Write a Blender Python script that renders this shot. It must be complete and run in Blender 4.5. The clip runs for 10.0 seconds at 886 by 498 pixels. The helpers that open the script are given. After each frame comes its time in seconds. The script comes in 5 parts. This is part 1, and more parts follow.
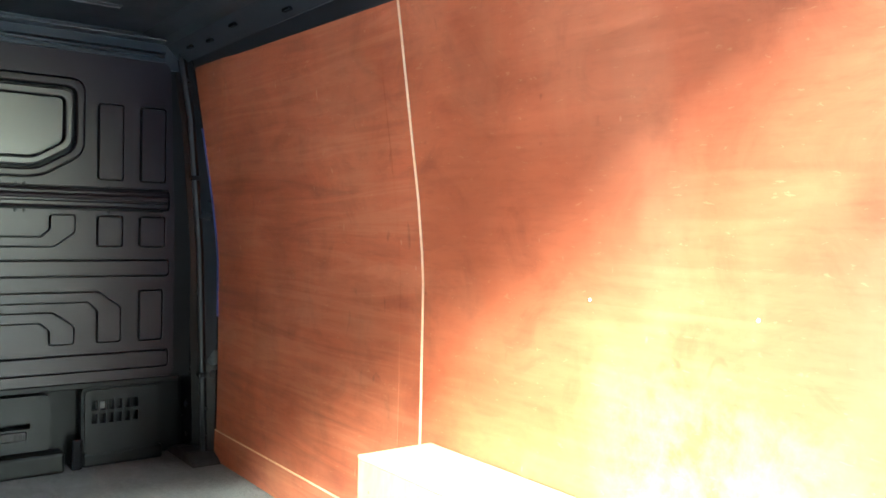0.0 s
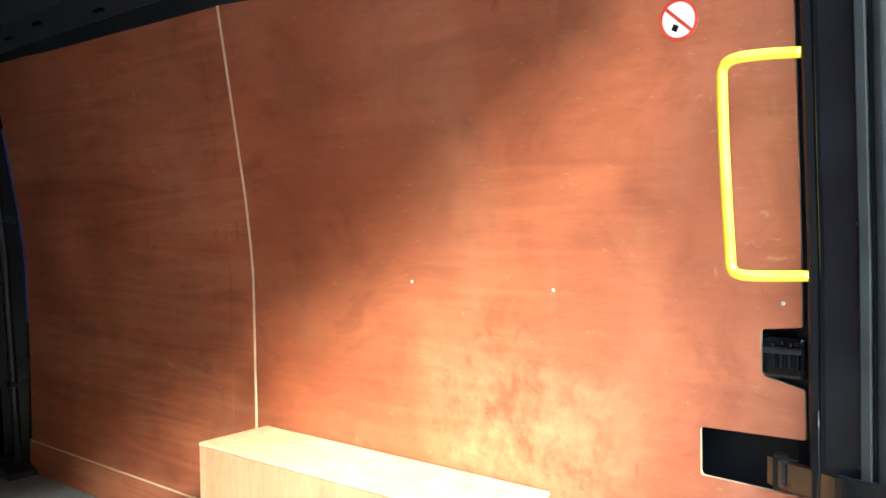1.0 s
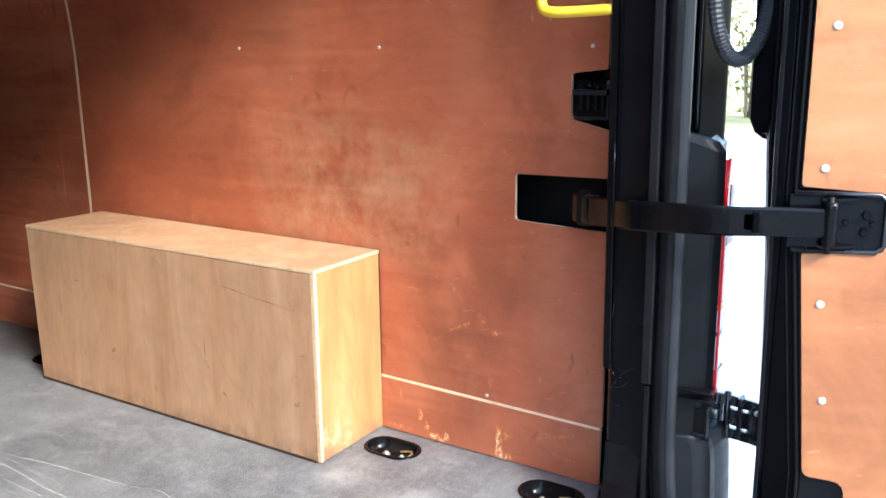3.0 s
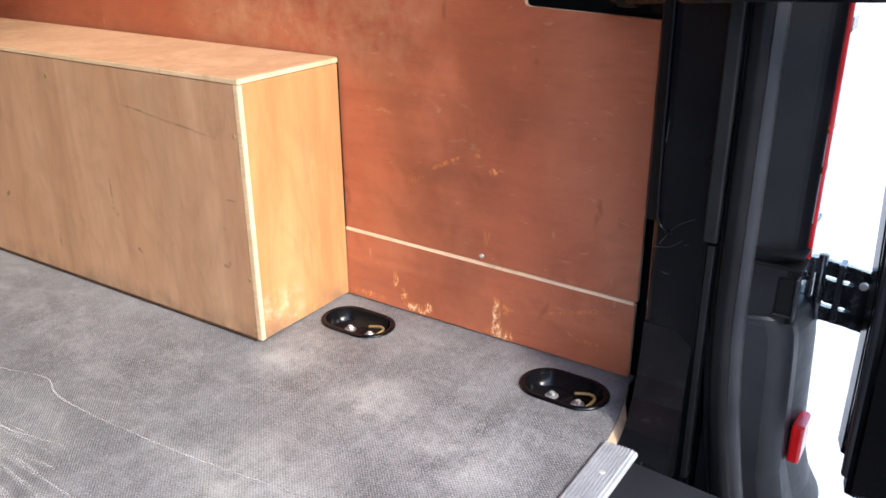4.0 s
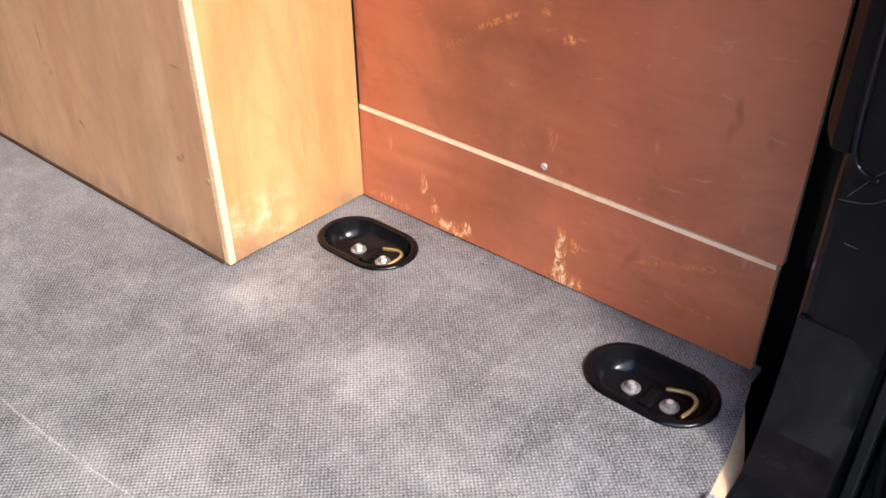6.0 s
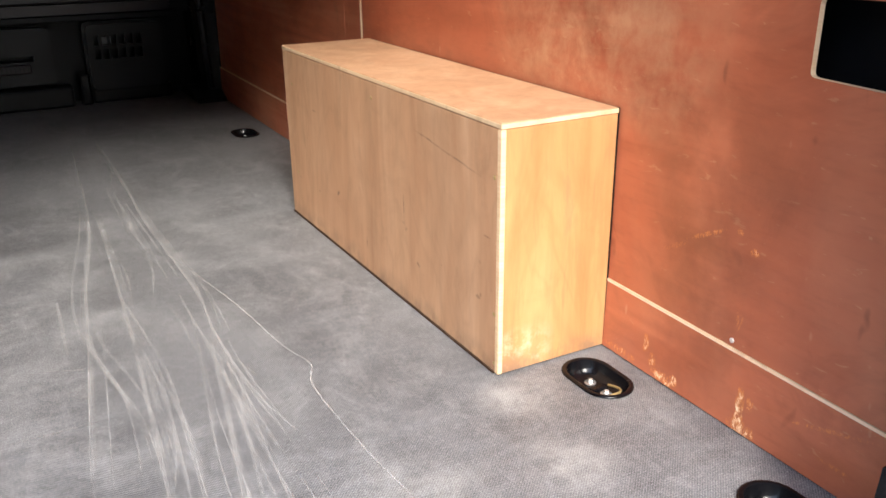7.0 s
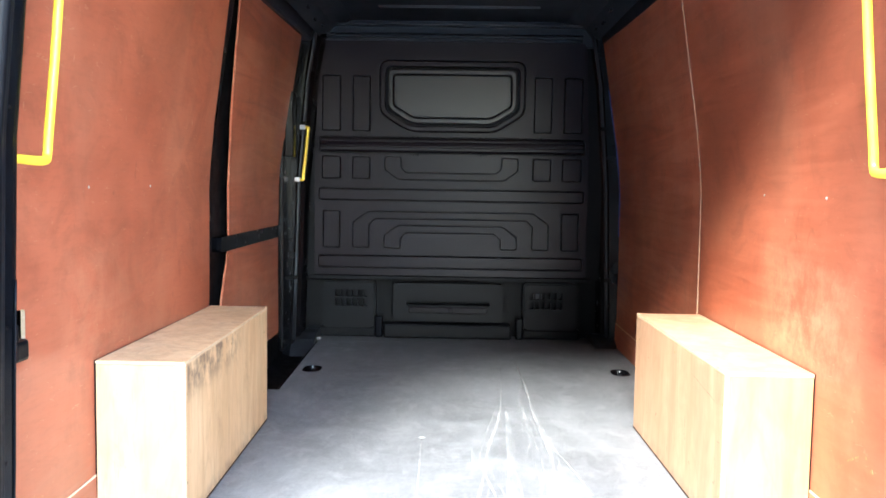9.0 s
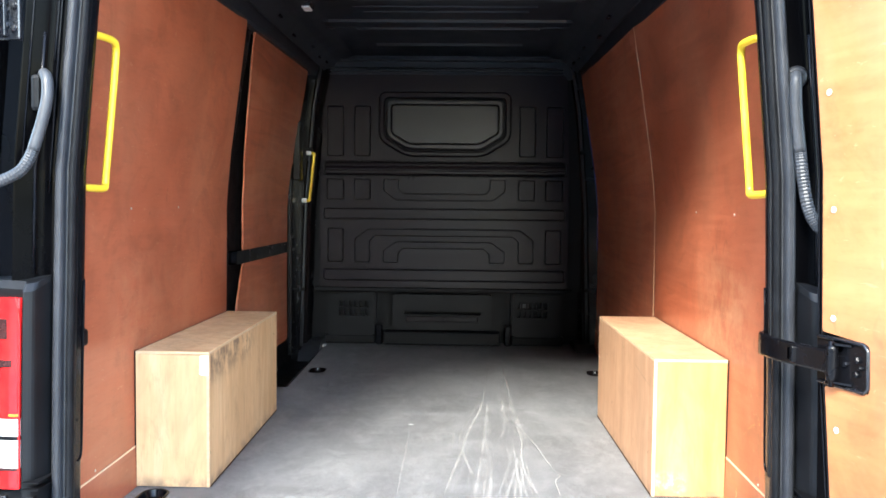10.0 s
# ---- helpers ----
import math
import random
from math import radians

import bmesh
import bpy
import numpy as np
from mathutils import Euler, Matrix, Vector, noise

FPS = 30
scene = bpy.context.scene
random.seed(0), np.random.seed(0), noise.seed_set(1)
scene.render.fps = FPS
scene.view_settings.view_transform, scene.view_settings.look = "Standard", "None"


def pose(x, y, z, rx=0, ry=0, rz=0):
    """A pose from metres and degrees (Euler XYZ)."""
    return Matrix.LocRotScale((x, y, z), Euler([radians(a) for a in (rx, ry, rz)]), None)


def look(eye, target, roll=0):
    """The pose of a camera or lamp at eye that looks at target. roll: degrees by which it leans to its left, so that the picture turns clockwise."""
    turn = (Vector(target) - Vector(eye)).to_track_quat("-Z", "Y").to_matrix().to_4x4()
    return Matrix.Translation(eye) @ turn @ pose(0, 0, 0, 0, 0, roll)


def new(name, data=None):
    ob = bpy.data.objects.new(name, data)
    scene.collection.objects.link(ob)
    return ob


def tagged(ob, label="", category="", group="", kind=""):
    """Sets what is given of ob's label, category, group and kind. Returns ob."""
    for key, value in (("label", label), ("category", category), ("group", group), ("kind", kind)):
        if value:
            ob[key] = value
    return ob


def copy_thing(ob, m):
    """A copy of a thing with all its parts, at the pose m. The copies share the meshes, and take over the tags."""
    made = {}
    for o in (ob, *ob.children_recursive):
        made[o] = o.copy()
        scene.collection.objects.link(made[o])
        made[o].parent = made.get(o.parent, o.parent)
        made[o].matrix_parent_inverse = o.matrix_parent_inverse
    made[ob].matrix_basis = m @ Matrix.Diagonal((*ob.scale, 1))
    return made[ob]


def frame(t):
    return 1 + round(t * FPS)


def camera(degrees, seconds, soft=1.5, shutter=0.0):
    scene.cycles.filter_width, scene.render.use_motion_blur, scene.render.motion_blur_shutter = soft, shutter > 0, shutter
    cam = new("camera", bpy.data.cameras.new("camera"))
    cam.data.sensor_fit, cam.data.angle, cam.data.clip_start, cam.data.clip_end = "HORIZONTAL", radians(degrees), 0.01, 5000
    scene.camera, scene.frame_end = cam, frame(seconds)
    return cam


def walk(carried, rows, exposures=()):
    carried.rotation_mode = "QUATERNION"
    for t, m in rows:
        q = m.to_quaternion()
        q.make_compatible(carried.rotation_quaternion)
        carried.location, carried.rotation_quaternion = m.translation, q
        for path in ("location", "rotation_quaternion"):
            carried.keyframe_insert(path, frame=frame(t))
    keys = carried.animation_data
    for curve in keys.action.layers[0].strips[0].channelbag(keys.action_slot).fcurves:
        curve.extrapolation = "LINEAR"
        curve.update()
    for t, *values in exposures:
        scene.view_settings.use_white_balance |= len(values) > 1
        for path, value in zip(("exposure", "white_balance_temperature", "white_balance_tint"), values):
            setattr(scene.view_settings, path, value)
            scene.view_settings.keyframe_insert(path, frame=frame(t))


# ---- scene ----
cam = camera(56.2, 10.0, soft=1.6)
PATH = [
    (0, (-0.428, -0.334, 1.014), (0.757, 1.277, 0.967), 1.2),
    (0.3, (-0.482, -0.340, 1.019), (0.855, 1.147, 0.966), 0.3),
    (0.5, (-0.517, -0.365, 1.028), (0.897, 1.047, 0.959), -0.3),
    (1, (-0.6, -0.446, 1.012), (0.924, 0.847, 0.948), -0.9),
    (1.5, (-0.692, -0.563, 1.005), (0.85, 0.708, 0.907), -1.4),
    (2, (-0.76, -0.672, 0.959), (0.797, 0.571, 0.791), -1.7),
    (2.2, (-0.766, -0.687, 0.925), (0.817, 0.521, 0.732), -1.6),
    (2.5, (-0.683, -0.669, 0.91), (0.918, 0.496, 0.628), -1.3),
    (2.8, (-0.618, -0.601, 0.860), (1.023, 0.486, 0.504), -0.7),
    (3, (-0.541, -0.553, 0.837), (1.104, 0.494, 0.392), -0.5),
    (3.2, (-0.479, -0.507, 0.804), (1.168, 0.503, 0.285), -0.2),
    (4.3, (-0.029, -0.314, 0.611), (1.457, 0.719, -0.24), -0.7),
    (4.5, (0.023, -0.281, 0.59), (1.482, 0.746, -0.314), -0.8),
    (5, (0.178, -0.163, 0.53), (1.583, 0.783, -0.532), -0.0),
    (5.2, (0.229, -0.135, 0.513), (1.61, 0.782, -0.606), 0.3),
    (5.75, (0.256, -0.143, 0.529), (1.564, 0.864, -0.604), 0.1),
    (6.3, (0.196, -0.229, 0.593), (1.396, 0.999, -0.434), -0.2),
    (6.5, (0.149, -0.289, 0.627), (1.283, 1.067, -0.307), 0.5),
    (6.8, (0.082, -0.388, 0.674), (1.087, 1.144, -0.129), 0.1),
    (7, (0.036, -0.477, 0.706), (0.918, 1.158, -0.033), -0.6),
    (7.2, (-0.022, -0.568, 0.725), (0.719, 1.165, 0.057), -1.1),
    (7.5, (-0.084, -0.705, 0.781), (0.396, 1.145, 0.192), -1.0),
    (7.7, (-0.103, -0.803, 0.796), (0.208, 1.105, 0.284), -0.2),
    (8, (-0.049, -0.975, 0.825), (0.045, 0.983, 0.429), 0.9),
    (8.2, (-0.012, -1.088, 0.850), (-0.005, 0.886, 0.529), 1.6),
    (8.5, (0.021, -1.236, 0.869), (-0.027, 0.751, 0.64), 1.6),
    (9, (0.006, -1.517, 0.875), (-0.027, 0.477, 0.727), 0.9),
    (9.5, (0.029, -1.772, 0.895), (0.006, 0.225, 0.787), 0.7),
    (10, (0.113, -1.964, 0.879), (0.055, 0.033, 0.776), 0.6),
]
EXPOSURES = [
    (0, 5.6, 5900, -14), (0.5, 4.75, 6100, -20), (1.0, 4.27, 6150, -12), (2.0, 3.55, 6150, 0), (3.0, 2.7, 6050, 5), (4.5, 2.35, 6550, 12), (5.0, 2.35, 6600, 13),
    (6.5, 2.5, 6600, 11), (7.5, 2.55, 6300, 7), (8.0, 3.15, 5800, 6), (8.5, 3.9, 5200, 1), (9.0, 4.08, 5750, 2), (9.5, 3.7, 6200, 3), (10.0, 3.45, 6200, 3),
]
walk(cam, [(t, look(eye, target, roll)) for t, eye, target, roll in PATH], EXPOSURES)

# ---- world and sun ----
GROUND = -0.62
SUN_WAY = Vector((0.31, 1.0, -0.78)).normalized()
world = bpy.data.worlds.new("sky")
scene.world = world
world.use_nodes = True
wn, wl = world.node_tree.nodes, world.node_tree.links
sky = wn.new("ShaderNodeTexSky")
sky.sky_type = "NISHITA"
sky.sun_disc = False
sky.sun_elevation = math.asin(-SUN_WAY.z)
sky.sun_rotation = math.atan2(-SUN_WAY.x, -SUN_WAY.y)
sky.air_density, sky.dust_density, sky.ozone_density = 1.0, 1.5, 1.0
wl.new(sky.outputs[0], wn["Background"].inputs[0])
wn["Background"].inputs[1].default_value = 0.235
sun = new("sun", bpy.data.lights.new("sun", "SUN"))
sun.data.energy, sun.data.angle, sun.data.color = 1.4, radians(17), (1.0, 0.96, 0.9)
sun.matrix_world = look((0, 0, 8), Vector((0, 0, 8)) + SUN_WAY)


# ---- materials ----
def material(name, color, rough=0.5, metal=0.0, spec=0.5):
    m = bpy.data.materials.new(name)
    m.use_nodes = True
    b = m.node_tree.nodes["Principled BSDF"]
    b.inputs["Base Color"].default_value = (*color, 1)
    b.inputs["Roughness"].default_value = rough
    b.inputs["Metallic"].default_value = metal
    b.inputs["Specular IOR Level"].default_value = spec
    return m


class Nodes:
    """Short hand for building a material's node tree."""

    def __init__(self, m):
        self.n, self.l = m.node_tree.nodes, m.node_tree.links
        self.b = self.n["Principled BSDF"]
        self.co = self.n.new("ShaderNodeTexCoord").outputs["Object"]

    def put(self, socket, value):
        if isinstance(value, bpy.types.NodeSocket):
            self.l.new(value, socket)
        else:
            socket.default_value = value

    def noise(self, scale, size=1.0, detail=4.0, rough=0.55, shift=(0, 0, 0), distort=0.0):
        mp = self.n.new("ShaderNodeMapping")
        mp.inputs["Scale"].default_value = size if isinstance(size, tuple) else (size, size, size)
        mp.inputs["Location"].default_value = shift
        self.l.new(self.co, mp.inputs["Vector"])
        t = self.n.new("ShaderNodeTexNoise")
        t.inputs["Scale"].default_value, t.inputs["Detail"].default_value = scale, detail
        t.inputs["Roughness"].default_value, t.inputs["Distortion"].default_value = rough, distort
        self.l.new(mp.outputs[0], t.inputs["Vector"])
        return t.outputs["Fac"]

    def ramp(self, value, *stops):
        r = self.n.new("ShaderNodeValToRGB")
        e = r.color_ramp.elements
        while len(e) < len(stops):
            e.new(0.5)
        for k, (at, c) in zip(e, stops):
            k.position, k.color = at, ((c, c, c, 1) if isinstance(c, (int, float)) else (*c, 1))
        self.put(r.inputs[0], value)
        return r.outputs[0]

    def mix(self, fac, a, b, blend="MIX"):
        x = self.n.new("ShaderNodeMix")
        x.data_type, x.blend_type = "RGBA", blend
        for socket, v in ((x.inputs[0], fac), (x.inputs[6], a), (x.inputs[7], b)):
            self.put(socket, (*v, 1) if isinstance(v, tuple) and len(v) == 3 else v)
        return x.outputs[2]

    def math(self, op, a, b=0.0, c=0.0):
        x = self.n.new("ShaderNodeMath")
        x.operation = op
        for socket, v in zip(x.inputs, (a, b, c)):
            self.put(socket, v)
        return x.outputs[0]

    def axes(self):
        s = self.n.new("ShaderNodeSeparateXYZ")
        self.l.new(self.co, s.inputs[0])
        return s.outputs

    def span(self, v, a, b, c, d):
        """1 between b and c, falling to 0 at a and d."""
        up = self.n.new("ShaderNodeMapRange")
        up.interpolation_type = "SMOOTHSTEP"
        down = self.n.new("ShaderNodeMapRange")
        down.interpolation_type = "SMOOTHSTEP"
        for r, lo, hi, t0, t1 in ((up, a, b, 0, 1), (down, c, d, 1, 0)):
            self.put(r.inputs[0], v)
            for i, k in zip(range(1, 5), (lo, hi, t0, t1)):
                r.inputs[i].default_value = k
        return self.math("MULTIPLY", up.outputs[0], down.outputs[0])

    def blob(self, ax, y, z, ry, rz, tilt=0.0):
        """A soft oval patch on a side wall, 1 in the middle."""
        dy, dz = self.math("SUBTRACT", ax[1], y), self.math("SUBTRACT", ax[2], z)
        dz = self.math("SUBTRACT", dz, self.math("MULTIPLY", dy, tilt))
        ry, rz = ry * 1.75, rz * 1.6
        d = self.math("ADD", self.math("POWER", self.math("ABSOLUTE", self.math("DIVIDE", dy, ry)), 2.0), self.math("POWER", self.math("ABSOLUTE", self.math("DIVIDE", dz, rz)), 2.0))
        return self.span(d, -2.0, -1.0, 0.0, 1.4)

    def bump(self, height, strength=0.2, distance=0.001):
        x = self.n.new("ShaderNodeBump")
        x.inputs["Strength"].default_value, x.inputs["Distance"].default_value = strength, distance
        self.put(x.inputs["Height"], height)
        self.l.new(x.outputs[0], self.b.inputs["Normal"])

    def base(self, v):
        self.put(self.b.inputs["Base Color"], v)

    def rough(self, v):
        self.put(self.b.inputs["Roughness"], v)


SCRAPES = (
    (0.43, 0.056, 0.005, 0.013, 0.0, 0.95), (0.412, 0.030, 0.006, 0.012, 0.0, 0.85), (0.388, 0.012, 0.02, 0.008, 0.1, 0.85), (0.362, 0.017, 0.006, 0.009, 0.0, 1.0),
    (0.49, 0.013, 0.03, 0.006, 0.0, 0.7), (0.229, 0.036, 0.006, 0.032, 0.0, 1.0), (0.222, 0.009, 0.018, 0.011, 0.0, 1.0), (0.212, 0.055, 0.005, 0.01, 0.0, 0.8),
    (0.085, 0.086, 0.05, 0.003, -0.3, 0.55), (0.07, 0.04, 0.022, 0.003, 0.0, 0.52), (0.328, 0.279, 0.03, 0.0035, -0.5, 0.58), (0.242, 0.279, 0.006, 0.005, 0.0, 0.85),
    (0.252, 0.17, 0.007, 0.014, 0.0, 0.5), (0.39, 0.24, 0.02, 0.004, -0.5, 0.5), (0.27, 0.30, 0.004, 0.004, 0.0, 0.8))


def stained_ply(name, dark, mid, light, grain, rough, scraped=False):
    """Red-brown stained plywood with grain, rubbed patches with painted glare, sheen streaks and pale scrapes low down.
    """
    m = material(name, mid, 0.4)
    k = Nodes(m)
    fine = k.noise(6, grain, 5, 0.6)
    broad = k.noise(2.3, (1, 0.8, 1.2), 4, 0.5, (3, 1, 7), 0.3)
    col = k.mix(k.ramp(k.noise(1.7, (1, 0.9, 1.3), 3, 0.45, (9, 4, 2)), (0.3, 0.0), (0.75, 0.7)), mid, light)
    col = k.mix(k.ramp(broad, (0.25, 0.55), (0.6, 0.0)), col, dark)
    pores = k.noise(85.0, (1, 0.22, 1.3), 2, 0.5, (5, 2, 8))
    col = k.mix(k.ramp(pores, (0.52, 0.0), (0.74, 0.17)), col, tuple(0.6 * v for v in dark))
    # cloudy stain that took unevenly, with small dark knots
    cloud = k.noise(5.5, (1, 0.8, 1.0), 6, 0.68, (3, 8, 2), 0.9)
    col = k.mix(k.ramp(cloud, (0.3, 0.5), (0.52, 0.0)), col, tuple(0.62 * v for v in dark))
    col = k.mix(k.ramp(cloud, (0.56, 0.0), (0.76, 0.4)), col, light)
    knots = k.noise(17.0, (1, 1.0, 0.6), 2, 0.5, (1, 9, 4), 0.8)
    col = k.mix(k.ramp(knots, (0.7, 0.0), (0.78, 0.5)), col, tuple(0.4 * v for v in dark))
    col = k.mix(k.ramp(fine, (0.4, 0.0), (0.75, 0.16)), col, light)
    # rubbed wear, paled further by sun glare painted into the colour
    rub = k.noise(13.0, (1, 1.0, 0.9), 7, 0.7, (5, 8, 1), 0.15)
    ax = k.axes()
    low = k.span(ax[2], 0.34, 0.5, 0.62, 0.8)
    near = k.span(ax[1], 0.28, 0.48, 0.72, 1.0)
    rubbed_glare = k.math("MULTIPLY", k.ramp(rub, (0.41, 0.0), (0.67, 0.54)), k.math("MULTIPLY", low, near))
    rubbed_glare = k.math("MULTIPLY", rubbed_glare, k.math("ADD", 0.35, k.math("MULTIPLY", k.math("GREATER_THAN", ax[0], 0.0), 0.65)))
    col = k.mix(rubbed_glare, col, (0.64, 0.4, 0.22))
    line = k.noise(3.0, (1, 9, 30), 3, 0.6, (2, 2, 2), 0.6)
    col = k.mix(k.math("MULTIPLY", k.ramp(line, (0.66, 0.0), (0.7, 0.5)), 0.5), col, (0.6, 0.36, 0.2))
    # long wavering sheen on the front boards, painted as pale and dark streaks
    painted_sheen = k.noise(1.5, (1, 0.7, 9.0), 4, 0.55, (4, 4, 7), 1.4)
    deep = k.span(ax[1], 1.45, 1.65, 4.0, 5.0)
    col = k.mix(k.math("MULTIPLY", k.ramp(painted_sheen, (0.5, 0.0), (0.62, 0.34), (0.72, 0.1)), deep), col, (0.56, 0.25, 0.14))
    col = k.mix(k.math("MULTIPLY", k.ramp(painted_sheen, (0.3, 0.5), (0.47, 0.0)), deep), col, (0.19, 0.05, 0.028))
    # dark handling stains and faint pale smears
    smear = k.noise(2.6, (1, 1.1, 0.5), 5, 0.6, (4, 9, 3), 0.4)
    col = k.mix(k.ramp(smear, (0.5, 0.0), (0.8, 0.26)), col, (0.62, 0.33, 0.19))
    stain = k.noise(2.4, (1, 1, 0.8), 2, 0.4, (8, 2, 6), 0.5)
    col = k.mix(k.ramp(stain, (0.45, 0.0), (0.75, 0.4)), col, (0.17, 0.048, 0.022))
    flecks = k.noise(34.0, (1.0, 1.2, 0.5), 1, 0.4, (3, 6, 1))
    col = k.mix(k.ramp(flecks, (0.775, 0.0), (0.83, 0.3)), col, (0.68, 0.45, 0.3))
    if scraped:
        # knocks and scrapes down to the bare wood low on the right side
        right = k.math("GREATER_THAN", ax[0], 0.0)
        patch = k.math("MULTIPLY", k.math("MAXIMUM", k.blob(ax, 0.30, 0.40, 0.10, 0.07), k.blob(ax, 0.33, 0.20, 0.07, 0.16)), k.ramp(k.noise(9.0, 1.0, 5, 0.65, (1, 5, 2)), (0.38, 0.0), (0.62, 0.42)))
        col = k.mix(k.math("MULTIPLY", patch, right), col, (0.15, 0.048, 0.024))
        marks = None
        for y, z, ry, rz, tilt, much in SCRAPES:
            b = k.math("MULTIPLY", k.blob(ax, y, z, ry, rz, tilt), much)
            marks = b if marks is None else k.math("MAXIMUM", marks, b)
        grit = k.math("MULTIPLY", k.ramp(k.noise(62.0, (1, 1.5, 0.7), 7, 0.8, (1, 3, 0), 1.6), (0.36, 0.0), (0.66, 1.0)), k.math("MULTIPLY", marks, right))
        col = k.mix(k.ramp(grit, (0.22, 0.0), (0.42, 0.8)), col, (0.64, 0.22, 0.055))
        col = k.mix(k.ramp(grit, (0.46, 0.0), (0.66, 1.0)), col, (0.92, 0.7, 0.46))
    k.base(col)
    k.rough(k.ramp(broad, (0.3, rough - 0.02), (0.7, rough + 0.1)))
    waves = k.math("ADD", k.noise(1.6, (1, 0.9, 6.5), 2, 0.45, (2, 7, 5), 0.1), k.math("MULTIPLY", k.noise(3.0, (1, 1.1, 8.0), 1, 0.4, (6, 1, 3), 0.3), 0.45))
    k.bump(k.math("ADD", k.math("MULTIPLY", fine, 0.012), waves), 0.9, 0.008)
    return m


KNOCKS = ((0.6, 0.121, 0.005, 0.0026), (0.592, 0.127, 0.002, 0.0025), (0.575, 0.236, 0.007, 0.0012), (0.87, 0.2, 0.0016, 0.018), (1.05, 0.07, 0.0016, 0.01), (1.32, 0.3, 0.008, 0.0012))


def pale_ply(name, a, b, c, grain, wear=""):
    m = material(name, b, 0.55)
    k = Nodes(m)
    g = k.noise(4, grain, 7, 0.62, distort=1.1)
    broad = k.noise(3.0, 1.0, 3, 0.5, (4, 1, 2))
    col = k.ramp(g, (0.25, a), (0.5, b), (0.75, c))
    col = k.mix(k.ramp(broad, (0.35, 0.0), (0.7, 0.5)), col, a)
    streak = k.noise(26.0, tuple(0.12 * s for s in grain) if grain[2] < 1 else grain, 5, 0.7, (2, 6, 9), 0.8)
    col = k.mix(k.ramp(streak, (0.46, 0.0), (0.7, 0.24)), col, tuple(0.6 * v for v in a))
    swirl = k.noise(1.5, (3.0, 3.0, 1.0), 2, 0.5, (9, 1, 4), 3.0)
    col = k.mix(k.ramp(swirl, (0.44, 0.0), (0.5, 0.14), (0.56, 0.0)), col, tuple(0.55 * v for v in a))
    marks = k.noise(1.6, (5, 5, 2.2), 6, 0.7, (7, 5, 3), 1.2)
    col = k.mix(k.ramp(marks, (0.57, 0.0), (0.72, 0.5)), col, (0.25, 0.14, 0.075))
    knots = k.noise(13.0, (1.0, 1.0, 0.55), 1, 0.4, (2, 8, 5), 0.4)
    col = k.mix(k.ramp(knots, (0.72, 0.0), (0.79, 0.3)), col, (0.13, 0.075, 0.04))
    ax = k.axes()
    if wear == "crack":
        # a long scratch near the top of the side board and a pale scuffed foot
        slope = k.math("ADD", k.math("MULTIPLY", ax[1], 0.13), k.math("MULTIPLY", k.noise(9.0, 1.0, 4), 0.012))
        off = k.math("ABSOLUTE", k.math("SUBTRACT", k.math("SUBTRACT", ax[2], slope), 0.247))
        line = k.math("MULTIPLY", k.span(off, -1.0, 0.0, 0.0006, 0.0026), k.math("MULTIPLY", k.span(ax[1], 0.56, 0.68, 0.78, 0.83), k.ramp(k.noise(30.0, 1.0, 4, 0.6, (2, 9, 4)), (0.35, 0.15), (0.6, 1.0))))
        col = k.mix(k.math("MULTIPLY", line, 0.6), col, (0.1, 0.06, 0.035))
        foot = k.math("MULTIPLY", k.span(ax[2], 0.005, 0.02, 0.05, 0.09), k.span(ax[0], 0.68, 0.7, 0.75, 0.8))
        pale = k.math("MULTIPLY", foot, k.ramp(k.noise(30.0, 1.0, 6, 0.7), (0.45, 0.0), (0.64, 0.5)))
        col = k.mix(pale, col, (0.72, 0.6, 0.45))
        # knocks and nail marks beside the edge of the side board
        knock = None
        for y, z, ry, rz in KNOCKS:
            b = k.blob(ax, y, z, ry, rz)
            knock = b if knock is None else k.math("MAXIMUM", knock, b)
        knock = k.math("MULTIPLY", knock, k.ramp(k.noise(90.0, 1.0, 4, 0.7, (2, 2, 6)), (0.34, 0.05), (0.6, 0.6)))
        col = k.mix(knock, col, (0.1, 0.055, 0.03))
        dents = k.math("MULTIPLY", k.ramp(k.noise(26.0, 1.0, 2, 0.5, (3, 3, 8)), (0.73, 0.0), (0.78, 0.7)), k.span(ax[2], 0.05, 0.08, 0.16, 0.2))
        col = k.mix(dents, col, (0.12, 0.07, 0.04))
    if wear == "grime":
        # dark oily smears under the top edge
        zone = k.math("MULTIPLY", k.span(ax[2], 0.29, 0.38, 0.412, 0.4175), k.span(ax[1], 0.549, 0.56, 0.95, 1.2))
        smear = k.math("MULTIPLY", zone, k.ramp(k.noise(14.0, (1, 1, 0.7), 6, 0.7, (2, 1, 4)), (0.43, 0.0), (0.57, 0.9)))
        col = k.mix(smear, col, (0.16, 0.1, 0.06))
    # fine fibres and short dark pores along the grain
    if grain[2] < 1:
        grub = k.noise(6.0, (1.0, 1.0, 0.8), 6, 0.7, (8, 8, 3), 1.0)
        col = k.mix(k.ramp(grub, (0.52, 0.0), (0.72, 0.3)), col, tuple(0.72 * v for v in a))
        kick = k.math("MULTIPLY", k.span(ax[2], -0.2, -0.1, 0.006, 0.05), k.ramp(k.noise(18.0, (1, 1, 0.6), 5, 0.7, (4, 7, 7)), (0.4, 0.0), (0.62, 0.7)))
        col = k.mix(kick, col, (0.17, 0.105, 0.07))
        fibre = k.noise(70.0, (1, 1, 0.07), 4, 0.65, (3, 7, 1), 0.3)
